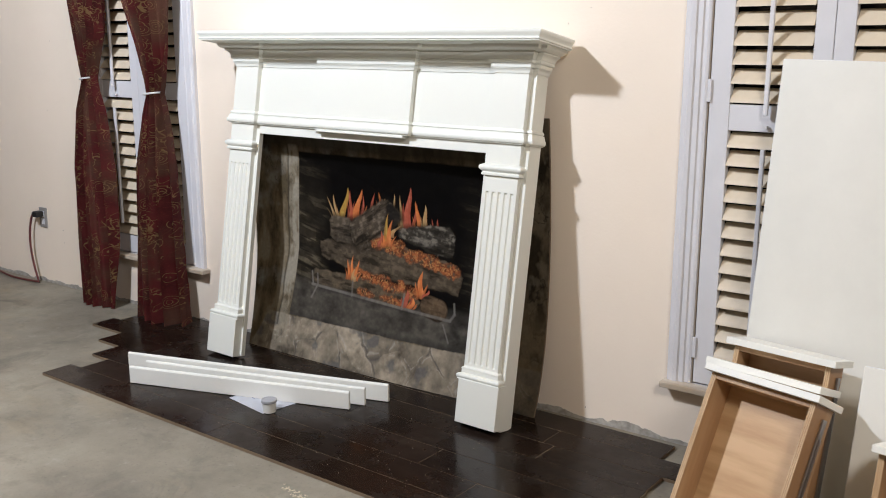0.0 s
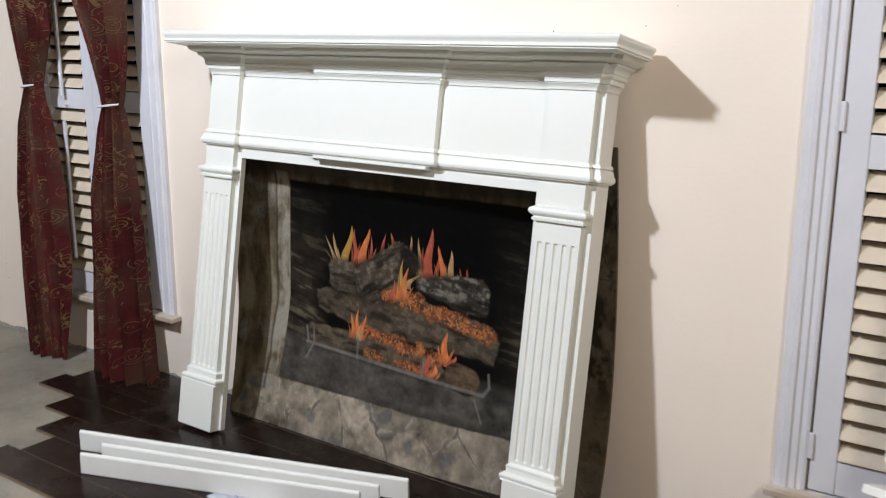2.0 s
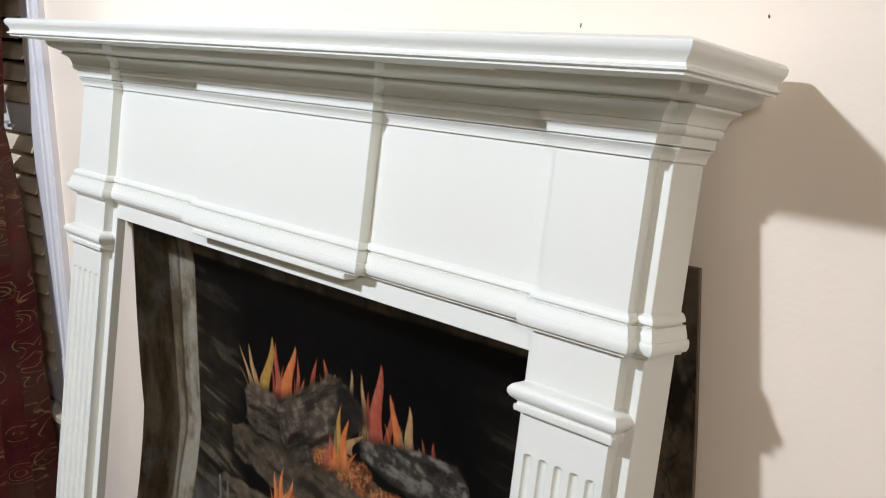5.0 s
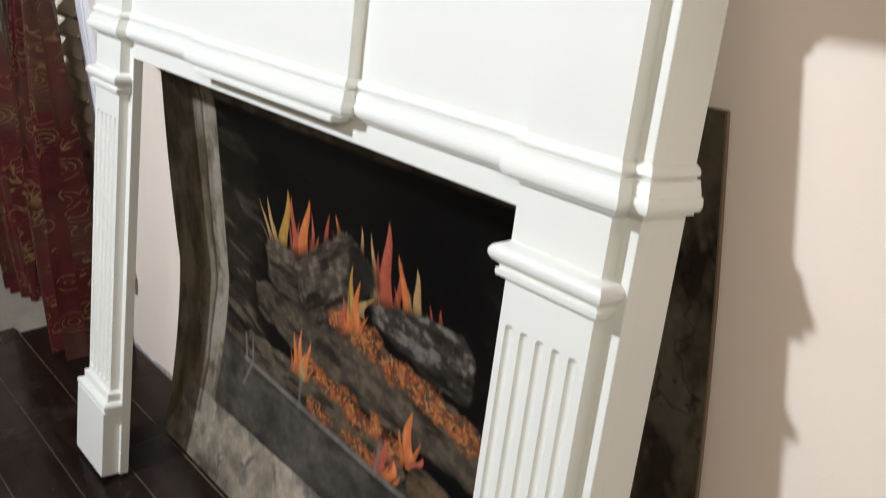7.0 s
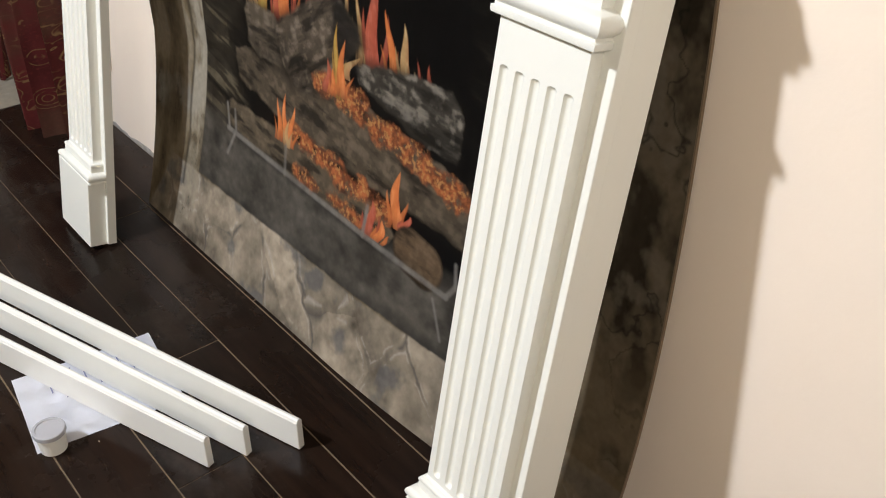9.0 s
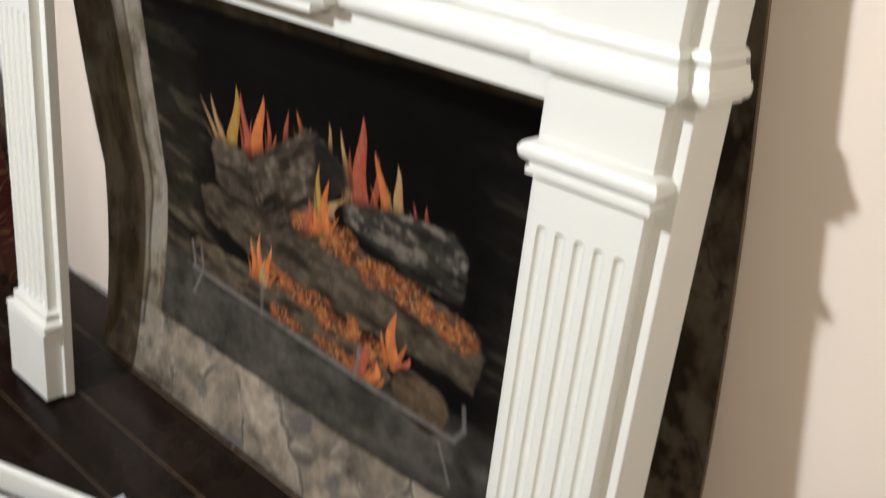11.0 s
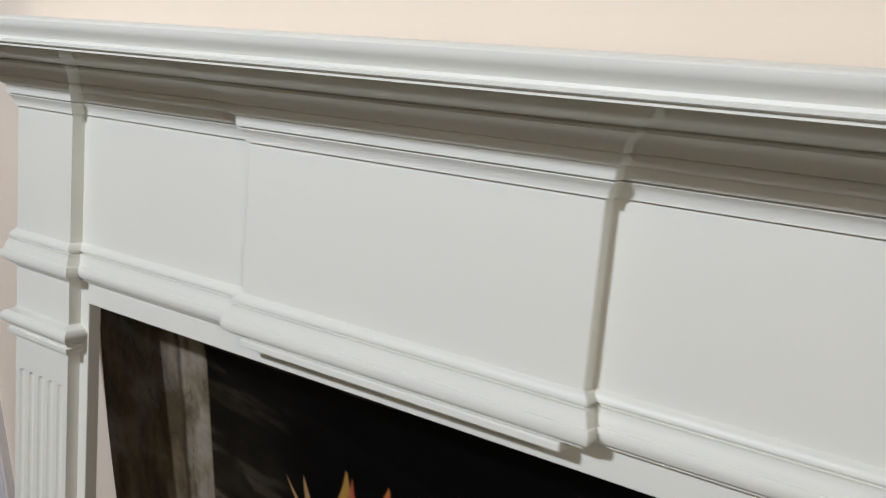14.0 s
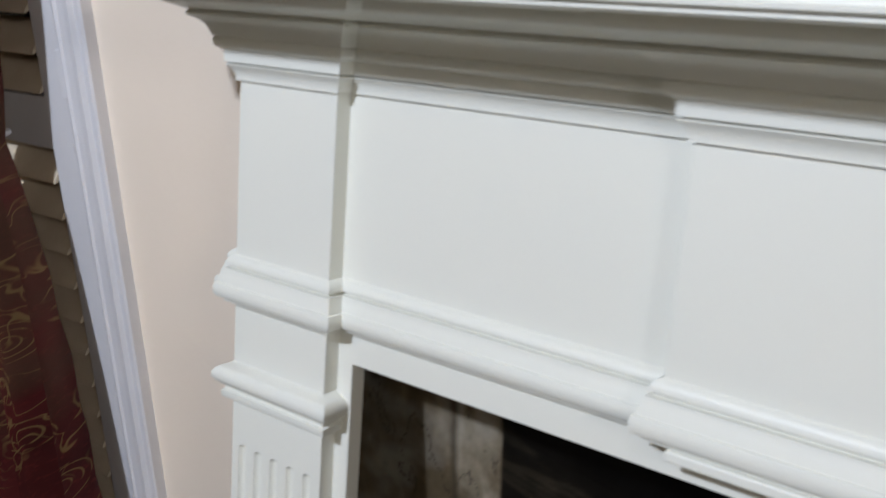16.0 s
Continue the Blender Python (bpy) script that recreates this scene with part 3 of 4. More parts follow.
    pale = lay(pale, np.clip((fbm(u, v, 0.07, 66) - 0.60) * 10, 0, 1) * 0.7, (0.085, 0.09, 0.10))
    foot = soft(v - 0.170 - 0.010 * (f1 - 0.5), 0.006) * soft(-3.075 - u + 0.5 * (v - 0.1), 0.01) * (1 - dark * 0.6)
    c = c * (1 - foot[..., None]) + pale * foot[..., None]
    # firebox and the cut stone edge beside it
    left = -2.915 + 0.03 * np.clip((v - 0.17) / 0.72, 0, 1)
    e = soft(np.abs(u - left + 0.030 + 0.016 * (f1 - 0.5)) - 0.030, 0.008) * (v > 0.05) * soft(v - 0.90, 0.02)
    c = lay(c, e * np.clip(0.55 + 3.0 * (f1 - 0.46) + 2.0 * (f2 - 0.5), 0.08, 0.95), (0.22, 0.205, 0.17))
    c = lay(c, e * np.clip((tall - 0.52) * 8, 0, 0.75), (0.28, 0.27, 0.24))
    c = lay(c, e * np.clip(1 - np.abs(tall - 0.47) / 0.010, 0, 1) * 0.7, (0.04, 0.035, 0.03))
    c = lay(c, soft(np.abs(u - left + 0.062 + 0.02 * (f1 - 0.5)) - 0.004, 0.008) * (v > 0.12) * soft(v - 0.90, 0.02) * 0.75, (0.028, 0.024, 0.018))
    inside = soft(left - u, 0.004) * soft(u + 1.87, 0.004) * soft(0.172 + 0.006 * (f2 - 0.5) - v, 0.004) * soft(v - 0.885 + 0.012 * f1, 0.008)
    fire = np.zeros_like(c) + np.array((0.0020, 0.0019, 0.0022))
    # sooty brick courses on the cheeks of the firebox
    def courses(q, w, side, seed):
        nonlocal fire
        row = np.floor(q / 0.058)
        tone = np.random.RandomState(seed).rand(64)[(row.astype(int) + np.floor(w / 0.16 + 0.5 * (row % 2)).astype(int) * 7) % 64]
        joint = np.clip(1 - np.abs((q / 0.058) % 1 - 0.5 - 0.44) / 0.07, 0, 1)
        drag = fbm(w * 0.5, q * 3.0, 0.05, seed)
        fire = lay(fire, side * (0.45 + 0.5 * tone), (0.034, 0.029, 0.022))
        fire = lay(fire, side * np.clip((drag - 0.55) * 9, 0, 1) * (0.25 + 0.7 * tone), (0.105, 0.092, 0.066))
        fire = lay(fire, side * np.clip((0.44 - drag) * 8, 0, 1) * 0.7, (0.006, 0.006, 0.005))
        fire = lay(fire, side * joint * 0.8, (0.005, 0.005, 0.005))

    low = np.clip(1.25 - 1.35 * np.clip(v - 0.42, 0, 1) * 2, 0.10, 1)
    courses(v + 0.22 * (u + 2.9), u, np.clip((-2.735 + 0.07 * f1 - u) / 0.10, 0, 1) * low, 77)
    courses(v + 0.10 * (u + 2.0), u, np.clip((u + 2.085 - 0.05 * f1) / 0.10, 0, 1) * low * 0.6, 78)
    # slate hearth floor
    fl = np.clip((0.345 - 0.02 * (u + 2.5) - v + 0.02 * (f1 - 0.5)) / 0.06, 0, 1)
    slate = np.array((0.058, 0.055, 0.050)) * (0.25 + 1.6 * fbm(u, v * 1.6, 0.05, 15))[..., None]
    fire = fire * (1 - fl[..., None]) + slate * fl[..., None]
    fire = lay(fire, np.clip((0.20 - v) / 0.03, 0, 1) * 0.6, (0.018, 0.019, 0.020))
    fire = fire * (1 + 0.9 * grain)

    def log(a, b2, r, col, hi, seed, light=0.5, turn=0.25):
        nonlocal fire
        d, t = capsule(a, b2, r + 0.010 * (f1 - 0.5))
        slope = (b2[1] - a[1]) / (b2[0] - a[0] + 1e-6)
        bark = fbm(u * 0.8, (v - slope * u) * 2.6, 0.045, seed)
        speck = fbm(u, v, 0.011, seed + 31)
        k = soft(d, 0.006)
        fire = lay(fire, k, col)
        fire = lay(fire, k * np.clip((bark - 0.48) * 5, 0, 1) * light * np.clip((speck - 0.36) * 4, 0, 1), hi)
        fire = lay(fire, k * np.clip((0.46 - bark) * 7, 0, 1) * 0.75, (0.008, 0.007, 0.006))
        under = np.clip(((v - slope * (u - a[0]) - a[1]) / r + 1.0) / 0.8, 0, 1)
        fire = fire * (1 - (k * (1 - under) * 0.6)[..., None])
        fire = lay(fire, np.clip(1 - np.abs(d + 0.001) / 0.005, 0, 1) * 0.4, (0.008, 0.007, 0.006))

    def block(corners, col, hi, seed, grainway=0.0, light=0.8):
        """A log of straight cut sides, its bark running along a slope."""
        nonlocal fire
        wu, wv = u + 0.018 * (f2 - 0.5), v + 0.018 * (fbm(u, v, 0.035, seed + 3) - 0.5)
        d = np.full(u.shape, -9.0)
        n = len(corners)
        for q in range(n):
            (ax, az), (bx, bz) = corners[q], corners[(q + 1) % n]
            size = math.hypot(bx - ax, bz - az)
            d = np.maximum(d, ((wu - ax) * -(bz - az) + (wv - az) * (bx - ax)) / size)
        k = soft(d, 0.008)
        bark = fbm((u + grainway * v) * 0.7, (v - grainway * u) * 2.6, 0.04, seed)
        chip = fbm(u, v, 0.016, seed + 31)
        fire = lay(fire, soft(d - 0.012, 0.02) * 0.6, (0.005, 0.0045, 0.004))
        col, hi = np.array(col) * 1.3, np.array(hi) * 1.25
        fire = lay(fire, k, col)
        fire = lay(fire, k * np.clip((bark - 0.46) * 5, 0, 1) * light * np.clip((chip - 0.34) * 4, 0, 1), hi)
        fire = lay(fire, k * np.clip((chip - 0.60) * 9, 0, 1) * light * 0.4, np.array(hi) * 1.15)
        fire = lay(fire, k * np.clip((0.44 - bark) * 7, 0, 1) * 0.75, (0.009, 0.008, 0.007))
        zs_ = [q[1] for q in corners]
        fire = fire * (1 - (k * np.clip(1 - (v - min(zs_)) / (0.55 * (max(zs_) - min(zs_))), 0, 1) * 0.5)[..., None])

    def embers(a, b2, r, seed, k=1.0):
        nonlocal fire
        d, t = capsule(a, b2, r)
        n1, n3 = fbm(u, v, 0.014, seed), fbm(u, v, 0.006, seed + 4)
        m = soft(d + 0.045 * (fbm(u, v, 0.04, seed + 9) - 0.5), 0.014) * k
        fire = lay(fire, m * np.clip((n1 - 0.25) * 5, 0, 1) * 0.9, (0.15, 0.046, 0.020))
        fire = lay(fire, m * np.clip((n1 - 0.50) * 7, 0, 1), (0.29, 0.098, 0.038))
        fire = lay(fire, m * np.clip((n3 - 0.56) * 8, 0, 1) * 0.8, (0.36, 0.19, 0.075))
        fire = lay(fire, m * np.clip((0.40 - n3) * 6, 0, 1) * 0.6, (0.07, 0.028, 0.014))

    streak = fbm(u * 3, v * 0.6, 0.02, 5)

    def flame(bu, bv, tu, tv, w, col, core=0.55):
        """A tongue of paint from (bu, bv) to its point at (tu, tv)."""
        nonlocal fire
        t = (v - bv) / (tv - bv)
        tc = np.clip(t, 0, 1)
        mid = bu + (tu - bu) * tc ** 1.6 + 0.35 * w * np.sin(tc * 5.5 + bu * 70)
        half = w * 1.3 * (tc + 0.12) ** 0.40 * (1 - tc) ** 0.80
        m = np.clip((half - np.abs(u - mid)) / 0.0025, 0, 1) * (t > 0) * (t < 1)
        fire = lay(fire, m * 0.95, np.array(col))
        fire = lay(fire, m * np.clip((u - mid) / (half + 1e-4), 0, 1) * core, np.array(col) * (0.72, 0.38, 0.40))
        fire = lay(fire, m * np.clip((streak - 0.52) * 6, 0, 1) * 0.5, np.minimum(1, np.array(col) * (1.2, 1.5, 1.8)))
        fire = lay(fire, m * np.clip(0.28 - t, 0, 1) * 2.2, (0.07, 0.030, 0.020))

    def fire_group(*rows):
        """Tongues with thinner, darker flickers on either side."""
        for n, (bu, bv, tu, tv, w, col) in enumerate(rows):
            dim = tuple(q * 0.75 for q in col)
            flame(bu + 0.8 * w, bv, tu + 1.4 * w, tv - (0.30 + 0.12 * (n % 3)) * (tv - bv), w * 0.55, dim)
            flame(bu - 0.8 * w, bv, tu - 1.2 * w, tv - (0.42 - 0.10 * (n % 2)) * (tv - bv), w * 0.5, dim)
            flame(bu, bv, tu, tv, w, col)

    Y, O, R, T = (0.36, 0.225, 0.055), (0.50, 0.165, 0.055), (0.33, 0.085, 0.052), (0.38, 0.25, 0.12)
    fire_group(*((-2.695, 0.60, -2.73, 0.705, 0.009, T), (-2.672, 0.60, -2.70, 0.715, 0.013, T), (-2.640, 0.60, -2.615, 0.750, 0.022, Y), (-2.605, 0.60, -2.597, 0.742, 0.015, R),
                (-2.565, 0.60, -2.545, 0.748, 0.024, O), (-2.540, 0.60, -2.530, 0.727, 0.011, R), (-2.485, 0.63, -2.475, 0.740, 0.013, R), (-2.445, 0.64, -2.447, 0.745, 0.015, O)))
    fire_group(*((-2.41, 0.68, -2.418, 0.722, 0.012, T), (-2.375, 0.62, -2.372, 0.748, 0.012, T), (-2.340, 0.60, -2.337, 0.745, 0.012, T), (-2.298, 0.58, -2.293, 0.780, 0.026, R), (-2.252, 0.58, -2.258, 0.728, 0.018, O),
                (-2.208, 0.585, -2.222, 0.718, 0.019, T), (-2.182, 0.585, -2.185, 0.668, 0.009, R), (-2.160, 0.585, -2.152, 0.668, 0.012, R)))
    fire = lay(fire, np.clip(1 - np.hypot((u + 2.31) / 0.05, (v - 0.595) / 0.02), 0, 1) * 0.8, (0.03, 0.028, 0.075))
    block([(-2.775, 0.505), (-2.60, 0.535), (-2.38, 0.545), (-2.06, 0.500), (-2.03, 0.455), (-2.045, 0.360), (-2.14, 0.330), (-2.50, 0.395), (-2.76, 0.400)], (0.044, 0.036, 0.027), (0.088, 0.073, 0.056), 81, -0.12)
    block([(-2.720, 0.605), (-2.70, 0.622), (-2.605, 0.616), (-2.57, 0.58), (-2.57, 0.515), (-2.69, 0.515), (-2.715, 0.535)], (0.055, 0.046, 0.036), (0.115, 0.098, 0.080), 82)
    block([(-2.605, 0.598), (-2.585, 0.615), (-2.44, 0.712), (-2.400, 0.716), (-2.345, 0.672), (-2.335, 0.648), (-2.40, 0.575), (-2.50, 0.500), (-2.56, 0.498), (-2.60, 0.540)], (0.045, 0.037, 0.029), (0.135, 0.115, 0.095), 83, 0.6)
    block([(-2.415, 0.665), (-2.398, 0.708), (-2.375, 0.698), (-2.342, 0.665), (-2.340, 0.645), (-2.375, 0.605), (-2.400, 0.600)], (0.011, 0.010, 0.010), (0.035, 0.029, 0.023), 84, 0.0, 0.4)
    flame(-2.385, 0.565, -2.345, 0.620, 0.020, T)
    block([(-2.355, 0.600), (-2.33, 0.610), (-2.20, 0.632), (-2.105, 0.640), (-2.080, 0.622), (-2.070, 0.575), (-2.085, 0.525), (-2.16, 0.525), (-2.34, 0.570)], (0.026, 0.024, 0.021), (0.155, 0.145, 0.130), 85, -0.05)
    embers((-2.40, 0.530), (-2.065, 0.468), 0.024, 90)
    embers((-2.47, 0.530), (-2.40, 0.545), 0.016, 91)
    fire_group(*((-2.445, 0.520, -2.435, 0.590, 0.013, R), (-2.415, 0.520, -2.400, 0.665, 0.014, Y), (-2.398, 0.525, -2.385, 0.640, 0.016, O), (-2.43, 0.520, -2.42, 0.575, 0.012, O)))
    block([(-2.805, 0.375), (-2.775, 0.395), (-2.60, 0.388), (-2.45, 0.392), (-2.26, 0.360), (-2.22, 0.330), (-2.25, 0.290), (-2.80, 0.325)], (0.056, 0.046, 0.034), (0.098, 0.080, 0.058), 86, -0.05)
    embers((-2.565, 0.398), (-2.25, 0.360), 0.019, 95)
    embers((-2.54, 0.330), (-2.28, 0.310), 0.011, 99, 0.9)
    fire_group(*((-2.607, 0.365, -2.612, 0.452, 0.011, O), (-2.585, 0.365, -2.588, 0.470, 0.013, O), (-2.562, 0.365, -2.556, 0.455, 0.013, O), (-2.575, 0.36, -2.575, 0.42, 0.012, T),
                (-2.220, 0.345, -2.225, 0.455, 0.021, O), (-2.195, 0.345, -2.185, 0.385, 0.016, R), (-2.285, 0.298, -2.292, 0.370, 0.021, R), (-2.262, 0.298, -2.250, 0.345, 0.017, O)))
    log((-2.175, 0.322), (-2.130, 0.314), 0.044, (0.080, 0.056, 0.036), (0.13, 0.098, 0.068), 87, 0.7)
    # iron grate
    for a, b2, r in (((-2.805, 0.318), (-2.07, 0.283), 0.0055), ((-2.80, 0.322), (-2.812, 0.37), 0.004), ((-2.772, 0.322), (-2.780, 0.365), 0.004), ((-2.07, 0.283), (-2.052, 0.31), 0.005), ((-2.052, 0.31), (-2.058, 0.35), 0.004),
                     ((-2.775, 0.315), (-2.80, 0.262), 0.004), ((-2.575, 0.303), (-2.578, 0.362), 0.0045), ((-2.305, 0.292), (-2.300, 0.352), 0.0045), ((-2.10, 0.265), (-2.065, 0.20), 0.0025)):
        d, t = capsule(a, b2, r)
        fire = lay(fire, soft(d, 0.005) * np.clip(0.4 + 1.2 * (f2 - 0.2), 0.3, 0.95), (0.145, 0.142, 0.14))
    c = c * (1 - inside[..., None]) + fire * inside[..., None]
    return np.clip(c * np.array((1.06, 1.0, 0.90)) * (0.82 + 0.40 * f3[..., None]), 0.0010, 1)


NU, NV = 740, 532
gu, gv = np.meshgrid(np.linspace(0, 1, NU), np.linspace(PZ0, PZ1, NV))
gu = sheet_left(gv) * (1 - gu) + sheet_right(gv) * gu
colours = painted(gu, gv)
front = np.stack([gu, sheet_y(gu, gv), gv], -1).reshape(-1, 3)
idx = np.arange(NU * NV).reshape(NV, NU)
quads = np.stack([idx[:-1, :-1], idx[:-1, 1:], idx[1:, 1:], idx[1:, :-1]], -1).reshape(-1, 4)
me = bpy.data.meshes.new("fireplace_picture")
me.from_pydata(front.tolist(), [], quads.tolist())
me.materials.append(PAINT)
layer = me.color_attributes.new("paint", "FLOAT_COLOR", "POINT")
layer.data.foreach_set("color", np.concatenate([colours.reshape(-1, 3), np.ones((NU * NV, 1))], 1).astype(np.float32).ravel())
for p in me.polygons:
    p.use_smooth = True
picture = tagged(new("fireplace_picture", me), "painted sheet of a stone hearth with burning logs, bowed", "picture")
bm = bmesh.new()
zs = np.linspace(PZ0, PZ1, 70)
EDGE = [(i / 60, 0.0035) for i in range(61)] + [(1 - i / 60, 0.009) for i in range(61)]
rings = []
for z in zs:
    xe = [sheet_left(z) * (1 - k) + sheet_right(z) * k for k, y in EDGE]
    rings.append([bm.verts.new((x, sheet_y(x, z) + e[1], z)) for x, e in zip(xe, EDGE)])
for r, q in zip(rings, rings[1:]):
    for i in range(122):
        bm.faces.new((r[i], r[(i + 1) % 122], q[(i + 1) % 122], q[i]))
part("backing_board", bm, CORE, picture, "thin brown fibreboard backing")


# ---- curtains ----
def curtain(levels, seed, y0):
    """A hanging panel whose left and right edges follow levels of (z, left, right), in deep folds."""
    bm = bmesh.new()
    uv = bm.loops.layers.uv.new("cloth")
    flat = {}
    n, rows = 130, []
    zs = np.linspace(levels[0][0], levels[-1][0], 90)
    lz = [l[0] for l in levels]
    for z in zs:
        l = np.interp(z, lz, [q[1] for q in levels])
        r = np.interp(z, lz, [q[2] for q in levels])
        w = r - l
        row = []
        for i in range(n + 1):
            s = i / n
            ph = s * math.pi * 4.6 + seed + 0.5 * math.sin(z * 1.7 + seed)
            amp = min(0.085, 0.27 * w)
            x = l + w * s + 0.03 * w * math.sin(2 * ph)
            y = y0 - 0.17 * w * math.sin(math.pi * s) - amp * (abs(math.sin(ph)) ** 0.9 - 0.5) + 0.016 * math.sin(2.4 * ph + 1.1 * z + seed) + 0.005 * math.sin(7 * ph + z * 5)
            y = min(y, -0.036)
            row.append(bm.verts.new((x, y, z)))
            flat[row[-1]] = (s * 0.62 + seed, z)
        rows.append(row)
    for a, b_ in zip(rows, rows[1:]):
        for i in range(n):
            for loop in bm.faces.new((a[i], a[i + 1], b_[i + 1], b_[i])).loops:
                loop[uv].uv = flat[loop.vert]
    bmesh.ops.solidify(bm, geom=bm.faces[:], thickness=0.003)
    return bm


def ring(x0, x1, y0, z):
    pts = [((x0 + x1) / 2 + (x1 - x0) / 2 * math.cos(a), y0 + 0.05 * math.sin(a), z + 0.006 * math.cos(a)) for a in [2 * math.pi * i / 20 for i in range(21)]]
    return tube(bmesh.new(), pts, 0.0045, 6)


LEFT = ((0.004, -4.35, -4.04), (0.35, -4.345, -4.0), (0.71, -4.335, -4.0), (1.0, -4.295, -4.075), (1.15, -4.247, -4.165), (1.21, -4.255, -4.135), (1.37, -4.27, -4.02), (1.53, -4.292, -3.985), (2.03, -4.33, -3.93))
RIGHT = ((0.004, -3.925, -3.49), (0.35, -3.895, -3.52), (0.75, -3.862, -3.550), (1.0, -3.80, -3.625), (1.095, -3.762, -3.662), (1.16, -3.772, -3.638), (1.316, -3.815, -3.583), (1.52, -3.889, -3.533), (2.03, -4.00, -3.50))
for label, levels, tie, seed in (("dark red curtain with gold embroidery, tied back by the window", LEFT, (-4.256, -4.160, 1.155), 0.4), ("dark red embroidered curtain gathered by a tie beside the mantel", RIGHT, (-3.768, -3.652, 1.097), 2.0)):
    cu = tagged(part("curtain", curtain([(z, l - 0.01, r - 0.075 * min(1, (r - l) / 0.3) ** 2) for z, l, r in levels], seed, -0.092), CURTAIN, smooth=True), label, "curtain", "curtains")
    cu.matrix_basis = WALLWAY
    part("tie_band", ring(tie[0] + 0.004, tie[1] - 0.024, -0.10, tie[2]), TIE, cu, "white curtain tie")


# ---- outlet and cord ----
outlet = tagged(part("wall_outlet", one_box(-4.936, -4.866, -0.006, -0.0005, 0.318, 0.430, 0.002), PLATE), "grey metal wall outlet plate with a plug in it", "outlet")
outlet.matrix_basis = WALLWAY
for z in (0.335, 0.378):
    part("socket", one_box(-4.916, -4.886, -0.0085, -0.0065, z, z + 0.033, 0.001), TRIM, outlet)
plug = tagged(part("power_plug", one_box(-4.93, -4.886, -0.055, -0.009, 0.380, 0.412, 0.006), BLACK), "black plug with a dark red cord running to the floor", "plug")
plug.matrix_basis = WALLWAY
part("plug_nose", one_box(-4.95, -4.9295, -0.045, -0.020, 0.387, 0.405, 0.004), BLACK, plug)
pts = []
for i in range(31):
    a = i / 30
    pts.append((-4.95 - 0.075 * math.sin(math.pi * a * 0.62) + 0.10 * a ** 2.2, -0.033 - 0.02 * a, 0.396 - 0.03 * a - 0.355 * a ** 1.35))
for i in range(1, 25):
    a = i / 24
    pts.append((-4.925 - 0.03 * math.sin(a * 6) - 0.95 * a, -0.053 - 0.02 * math.sin(a * 9), 0.011 - 0.004 * a))
part("cord", tube(bmesh.new(), pts, 0.006, 8), CORD, plug, smooth=True)

# ---- white boards, paper and jar on the planks ----
PT = 0.012                                # top of the planks
for x, y, length, turn in ((-3.108, -0.783, 0.935, 19.7), (-3.113, -0.702, 0.952, 18.3), (-3.261, -0.682, 1.155, 18.1)):
    bm = one_box(0, length, 0, 0.015, 0, 0.064, 0.002)
    ob = part("trim_board", bm, WHITE)
    ob.matrix_basis = pose(x, y, PT + 0.0015, 0, 0, turn)
    tagged(ob, "long white painted trim board standing on edge", "board", "trim boards")
    part("rounded_edge", tube(bmesh.new(), [(0.001, 0.0075, 0.063), (length - 0.001, 0.0075, 0.063)], 0.0062, 12), WHITE, ob, smooth=True)


def sheet(w, d, seed):
    """A creased sheet of paper with one lifted corner."""
    bm = bmesh.new()
    n = 14
    grid = [[bm.verts.new((w * (i / n - 0.5), d * (j / n - 0.5), 0.0006 + 0.0012 * noise.noise(Vector((i * 0.7 + seed, j * 0.5, 0))) ** 2 + 0.02 * max(0, (n - i) / n + j / n - 1.65) ** 1.5)) for j in range(n + 1)] for i in range(n + 1)]
    for a, b_ in zip(grid, grid[1:]):
        for j in range(n):
            bm.faces.new((a[j], b_[j], b_[j + 1], a[j + 1]))
    bmesh.ops.solidify(bm, geom=bm.faces[:], thickness=0.0003)
    return bm


pap = part("paper_sheet", sheet(0.225, 0.27, 1.0), PAPER, smooth=True)
pap.matrix_basis = pose(-2.543, -0.535, PT + 0.0005, 0, 0, -8)
tagged(pap, "creased white paper with handwriting, under the trim boards", "paper")
for n in range(9):
    wline = 0.05 + 0.035 * ((n * 7) % 5) / 4
    ob = part("writing", one_box(-0.09, -0.09 + wline, 0.10 - n * 0.022, 0.1025 - n * 0.022, 0.0030, 0.0033), INK, pap)
bm = bmesh.new()
bmesh.ops.create_cone(bm, cap_ends=True, segments=40, radius1=0.023, radius2=0.0255, depth=0.036, matrix=pose(0, 0, 0.018))
jar = part("jar", bm, WHITE, smooth=True)
jar.matrix_basis = pose(-2.447, -0.655, PT + 0.0022)
tagged(jar, "small white plastic jar with a grey lid, on paper", "jar")
lid = [(0, 0.0365), (0.027, 0.0365), (0.0285, 0.038), (0.0285, 0.046), (0.027, 0.0475), (0.023, 0.0475), (0.022, 0.0455), (0, 0.0455)]
bm = bmesh.new()
rings = [[bm.verts.new((r * math.cos(2 * math.pi * k / 40), r * math.sin(2 * math.pi * k / 40), z)) for k in range(40)] for r, z in lid[1:-1]]
for a, b_ in zip(rings, rings[1:]):
    for k in range(40):
        bm.faces.new((a[k], a[(k + 1) % 40], b_[(k + 1) % 40], b_[k]))
bm.faces.new(rings[0][::-1])
bm.faces.new(rings[-1])
part("lid", bm, GREYLID, jar, "grey plastic lid", smooth=True)


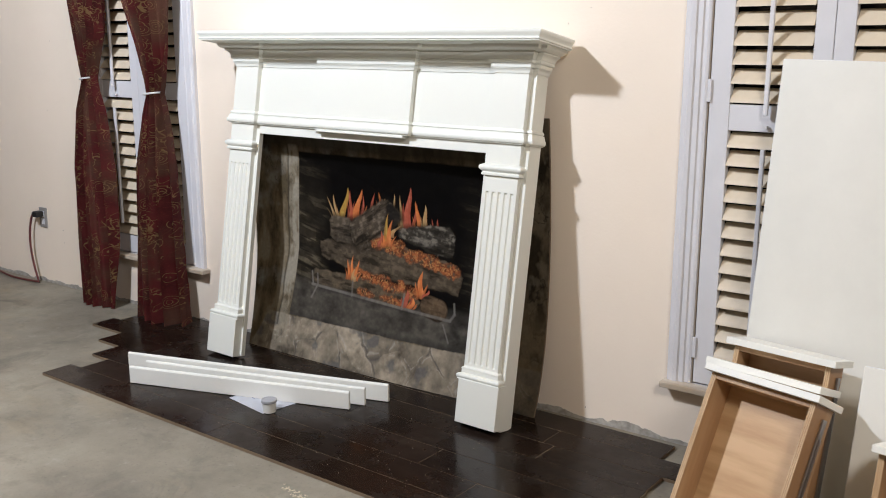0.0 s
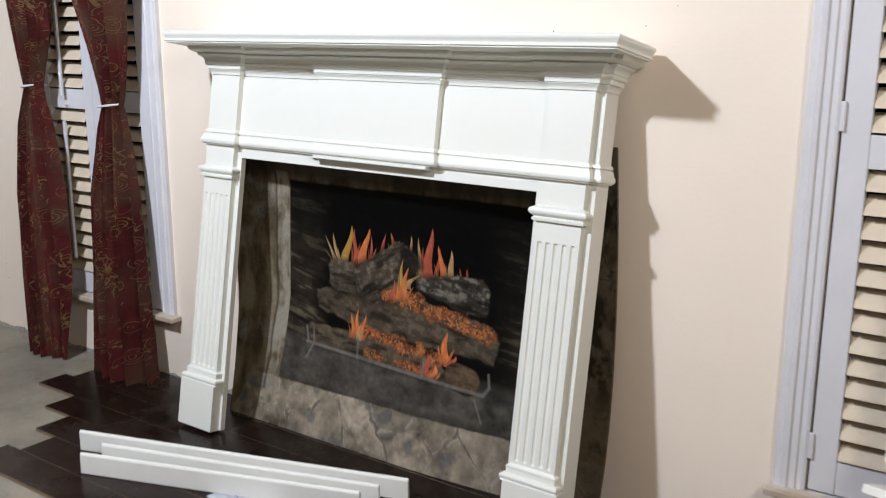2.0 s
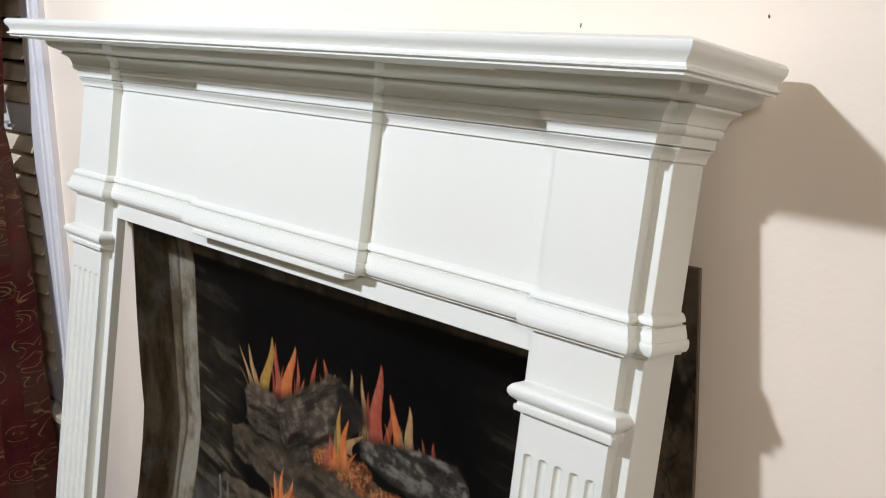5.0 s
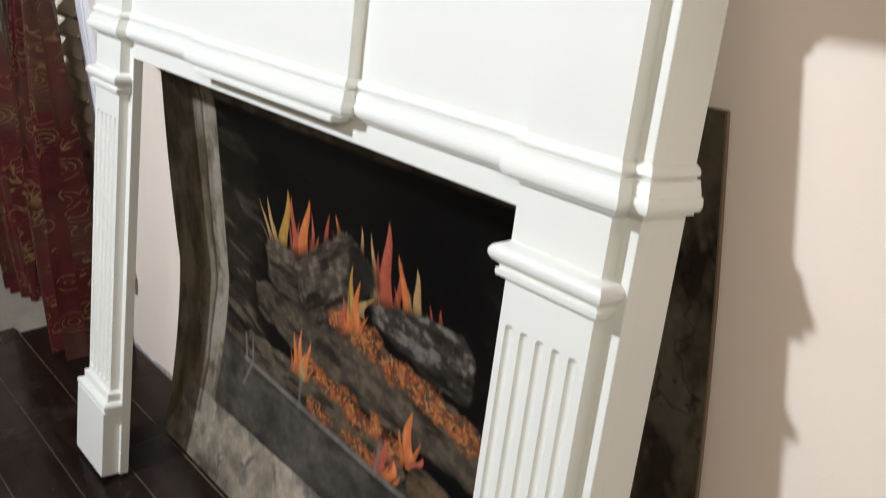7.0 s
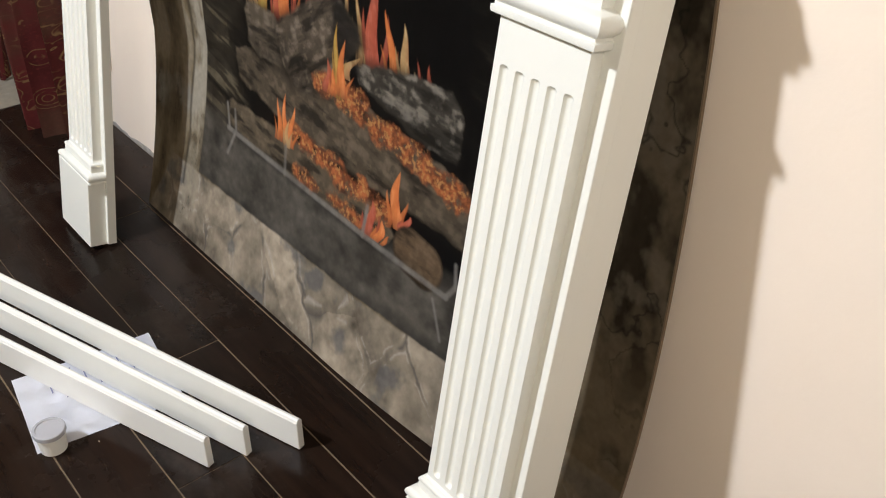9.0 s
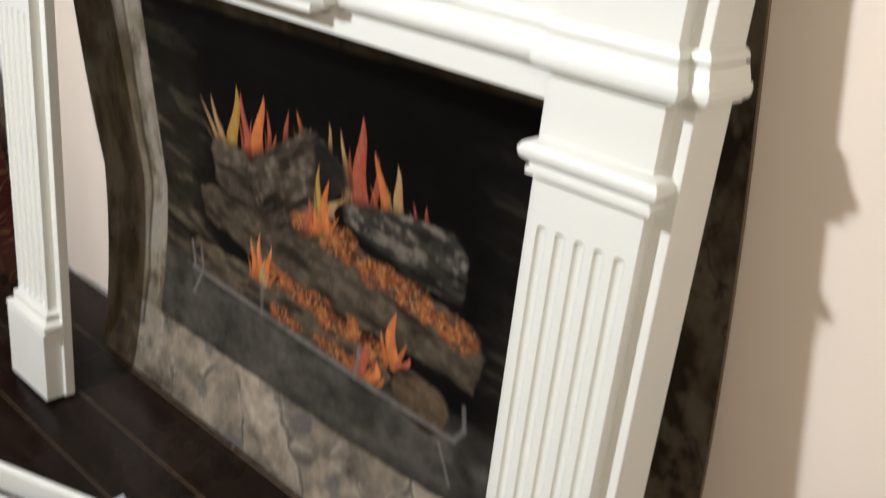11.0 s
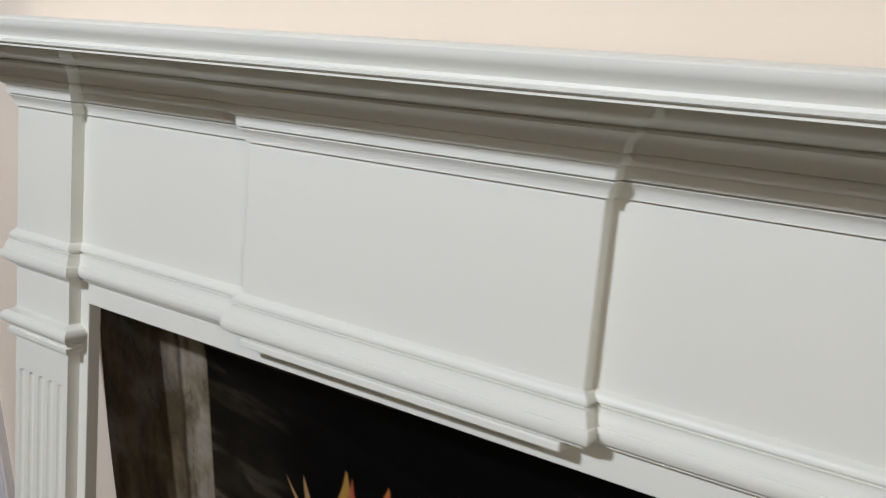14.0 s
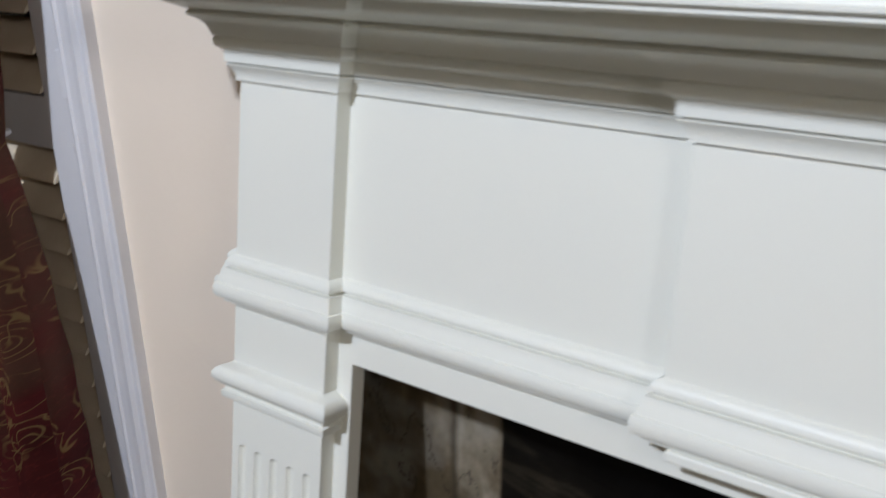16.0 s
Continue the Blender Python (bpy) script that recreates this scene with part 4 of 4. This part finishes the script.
# ---- white panels and drawers by the second window ----
def leaning_panel(width, height, m, label):
    ob = part("cabinet_panel", one_box(0, width, -0.018, 0, 0, height, 0.0015), WHITE)
    ob.matrix_basis = m
    for x in (-0.0006, width + 0.0001):
        part("edge_band", one_box(x, x + 0.0005, -0.0165, -0.0015, 0.002, height - 0.002), PAPER, ob)
    part("edge_band", one_box(0.002, width - 0.002, -0.0165, -0.0015, height + 0.0001, height + 0.0006), PAPER, ob)
    return tagged(ob, label, "panel", "loose panels")


leaning_panel(1.0, 1.285, pose(-0.90, -0.215, 0.003, -6.8, 1.2, 1), "tall plain white cabinet panel leaning on the window")
leaning_panel(0.55, 0.52, pose(-0.524, -0.46, 0.002, -14, 0, 0), "short white cabinet panel leaning beside the drawers")


def drawer(w, length, h, m, front_out):
    """A plywood drawer stood on its back end, its open side forward and its white front on top."""
    dr = empty("drawer", m, "plywood drawer with a white front, standing on its end", "drawer", "loose drawers")
    t = 0.015
    part("side", one_box(0, t, 0, h, 0, length, 0.0008), PLYWOOD, dr)
    part("side", one_box(w - t, w, 0, h, 0, length, 0.0008), PLYWOOD, dr)
    part("back", one_box(t, w - t, 0, h, 0, t, 0.0008), PLYWOOD, dr)
    part("sub_front", one_box(t, w - t, 0, h, length - t, length, 0.0008), PLYWOOD, dr)
    part("bottom", one_box(t, w - t, h - 0.012, h - 0.004, t, length - t), PLYBOTTOM, dr, "pale plywood bottom")
    for x in (-0.0002, w - t - 0.0002):
        for k in range(3):
            part("edge_ply", one_box(x + 0.001 + k * 0.005, x + 0.0042 + k * 0.005, -0.0006, 0.0004, 0.002, length - 0.001), PLYEDGE, dr)
    part("front", one_box(-front_out, w + front_out, -0.022, h + 0.018, length + 0.0005, length + 0.019, 0.0015), WHITE, dr, "white painted drawer front")
    part("slide", one_box(w + 0.0005, w + 0.008, h * 0.5, h * 0.5 + 0.018, 0.02, length - 0.03, 0.002), STEEL, dr, "steel drawer slide")
    part("slide_rail", one_box(w + 0.0083, w + 0.011, h * 0.5 + 0.004, h * 0.5 + 0.014, 0.01, length - 0.08, 0.002), STEEL, dr, "steel drawer slide")
    return dr


drawer(0.30, 0.505, 0.10, pose(-0.928, -0.700, 0.006, -27, 0, -13), 0.014)
drawer(0.296, 0.476, 0.085, pose(-0.931, -0.560, 0.002, -20, 0, -11), 0.018)
drawer(0.276, 0.500, 0.085, pose(-0.895, -0.418, 0.002, -13, 0, -8), 0.018)
drawer(0.30, 0.40, 0.10, pose(-0.428, -0.70, 0.002, -15, 0, -3), 0.012)

# ---- planks ----
EDGES = [-0.925, -0.795, -0.665, -0.530, -0.405, -0.284, -0.163, -0.042]
ENDS = ((-3.50, -1.10), (-3.43, -1.06), (-3.55, -1.02), (-3.71, -1.08), (-3.95, -1.085), (-3.90, -0.80), (-3.80, -1.148))
JOINTS = ((-2.478, -1.35), (-2.235, -1.90, -1.517), (-2.9, -1.75), (-2.22,), (-2.53, -1.47), (-3.1, -1.517), (-2.6,))
deck = empty("plank_floor", pose(0, 0, 0), "dark brown laminate planks laid loose over concrete", "floor", kind="structure")
rng = random.Random(4)
for (a, b2), cuts, (y0, y1) in zip(ENDS, JOINTS, zip(EDGES, EDGES[1:])):
    part("plank_core", one_box(a, b2, y0 + 0.0004, y1 - 0.0004, 0.0004, PT - 0.0012), CORE, deck)
    stops = [a, *cuts, b2]
    for x, x2 in zip(stops, stops[1:]):
        gap = rng.uniform(0.0009, 0.0017)
        butt = rng.choice((0.0008, 0.001, 0.0022))
        part("plank", one_box(x + gap, x2 - butt, y0 + gap, y1 - gap, PT - 0.0011, PT + rng.uniform(-0.0002, 0.0004), 0.0004), PLANK, deck)

# ---- grit left from the work ----
bm = bmesh.new()
for n in range(110):
    x, y = (rng.gauss(-1.75, 0.35), rng.gauss(-0.78, 0.10)) if n % 3 else (rng.uniform(-3.3, -1.1), rng.uniform(-0.9, -0.1))
    if not -3.4 < x < -1.12 or not -0.91 < y < -0.35:
        continue
    r = rng.uniform(0.0006, 0.0015)
    bmesh.ops.create_icosphere(bm, subdivisions=1, radius=1.0, matrix=pose(x, y, PT + 0.0003 + r * 0.35, rng.uniform(0, 90), rng.uniform(0, 90), 0) @ Matrix.Diagonal((r * rng.uniform(0.8, 2.0), r, r * 0.6, 1)))
tagged(part("grit", bm, material("plaster_grit", (0.42, 0.37, 0.29), 0.9, colour2=(0.22, 0.18, 0.13), scale=70)), "pale plaster crumbs scattered over dark planks", "debris", kind="stuff")
bm = bmesh.new()
for n in range(90):
    a = rng.uniform(0, 1)
    x, y, r = -1.98 + 0.16 * a + rng.gauss(0, 0.012), -1.02 - 0.035 * a + rng.gauss(0, 0.008), rng.uniform(0.001, 0.003)
    bmesh.ops.create_icosphere(bm, subdivisions=1, radius=1.0, matrix=pose(x, y, r * 0.4, 0, 0, rng.uniform(0, 90)) @ Matrix.Diagonal((r * 1.6, r, r * 0.5, 1)))
tagged(part("sawdust", bm, material("pale_sawdust", (0.62, 0.54, 0.40), 0.9, scale=70)), "pale sawdust spilled on the concrete beside the planks", "debris", kind="stuff")
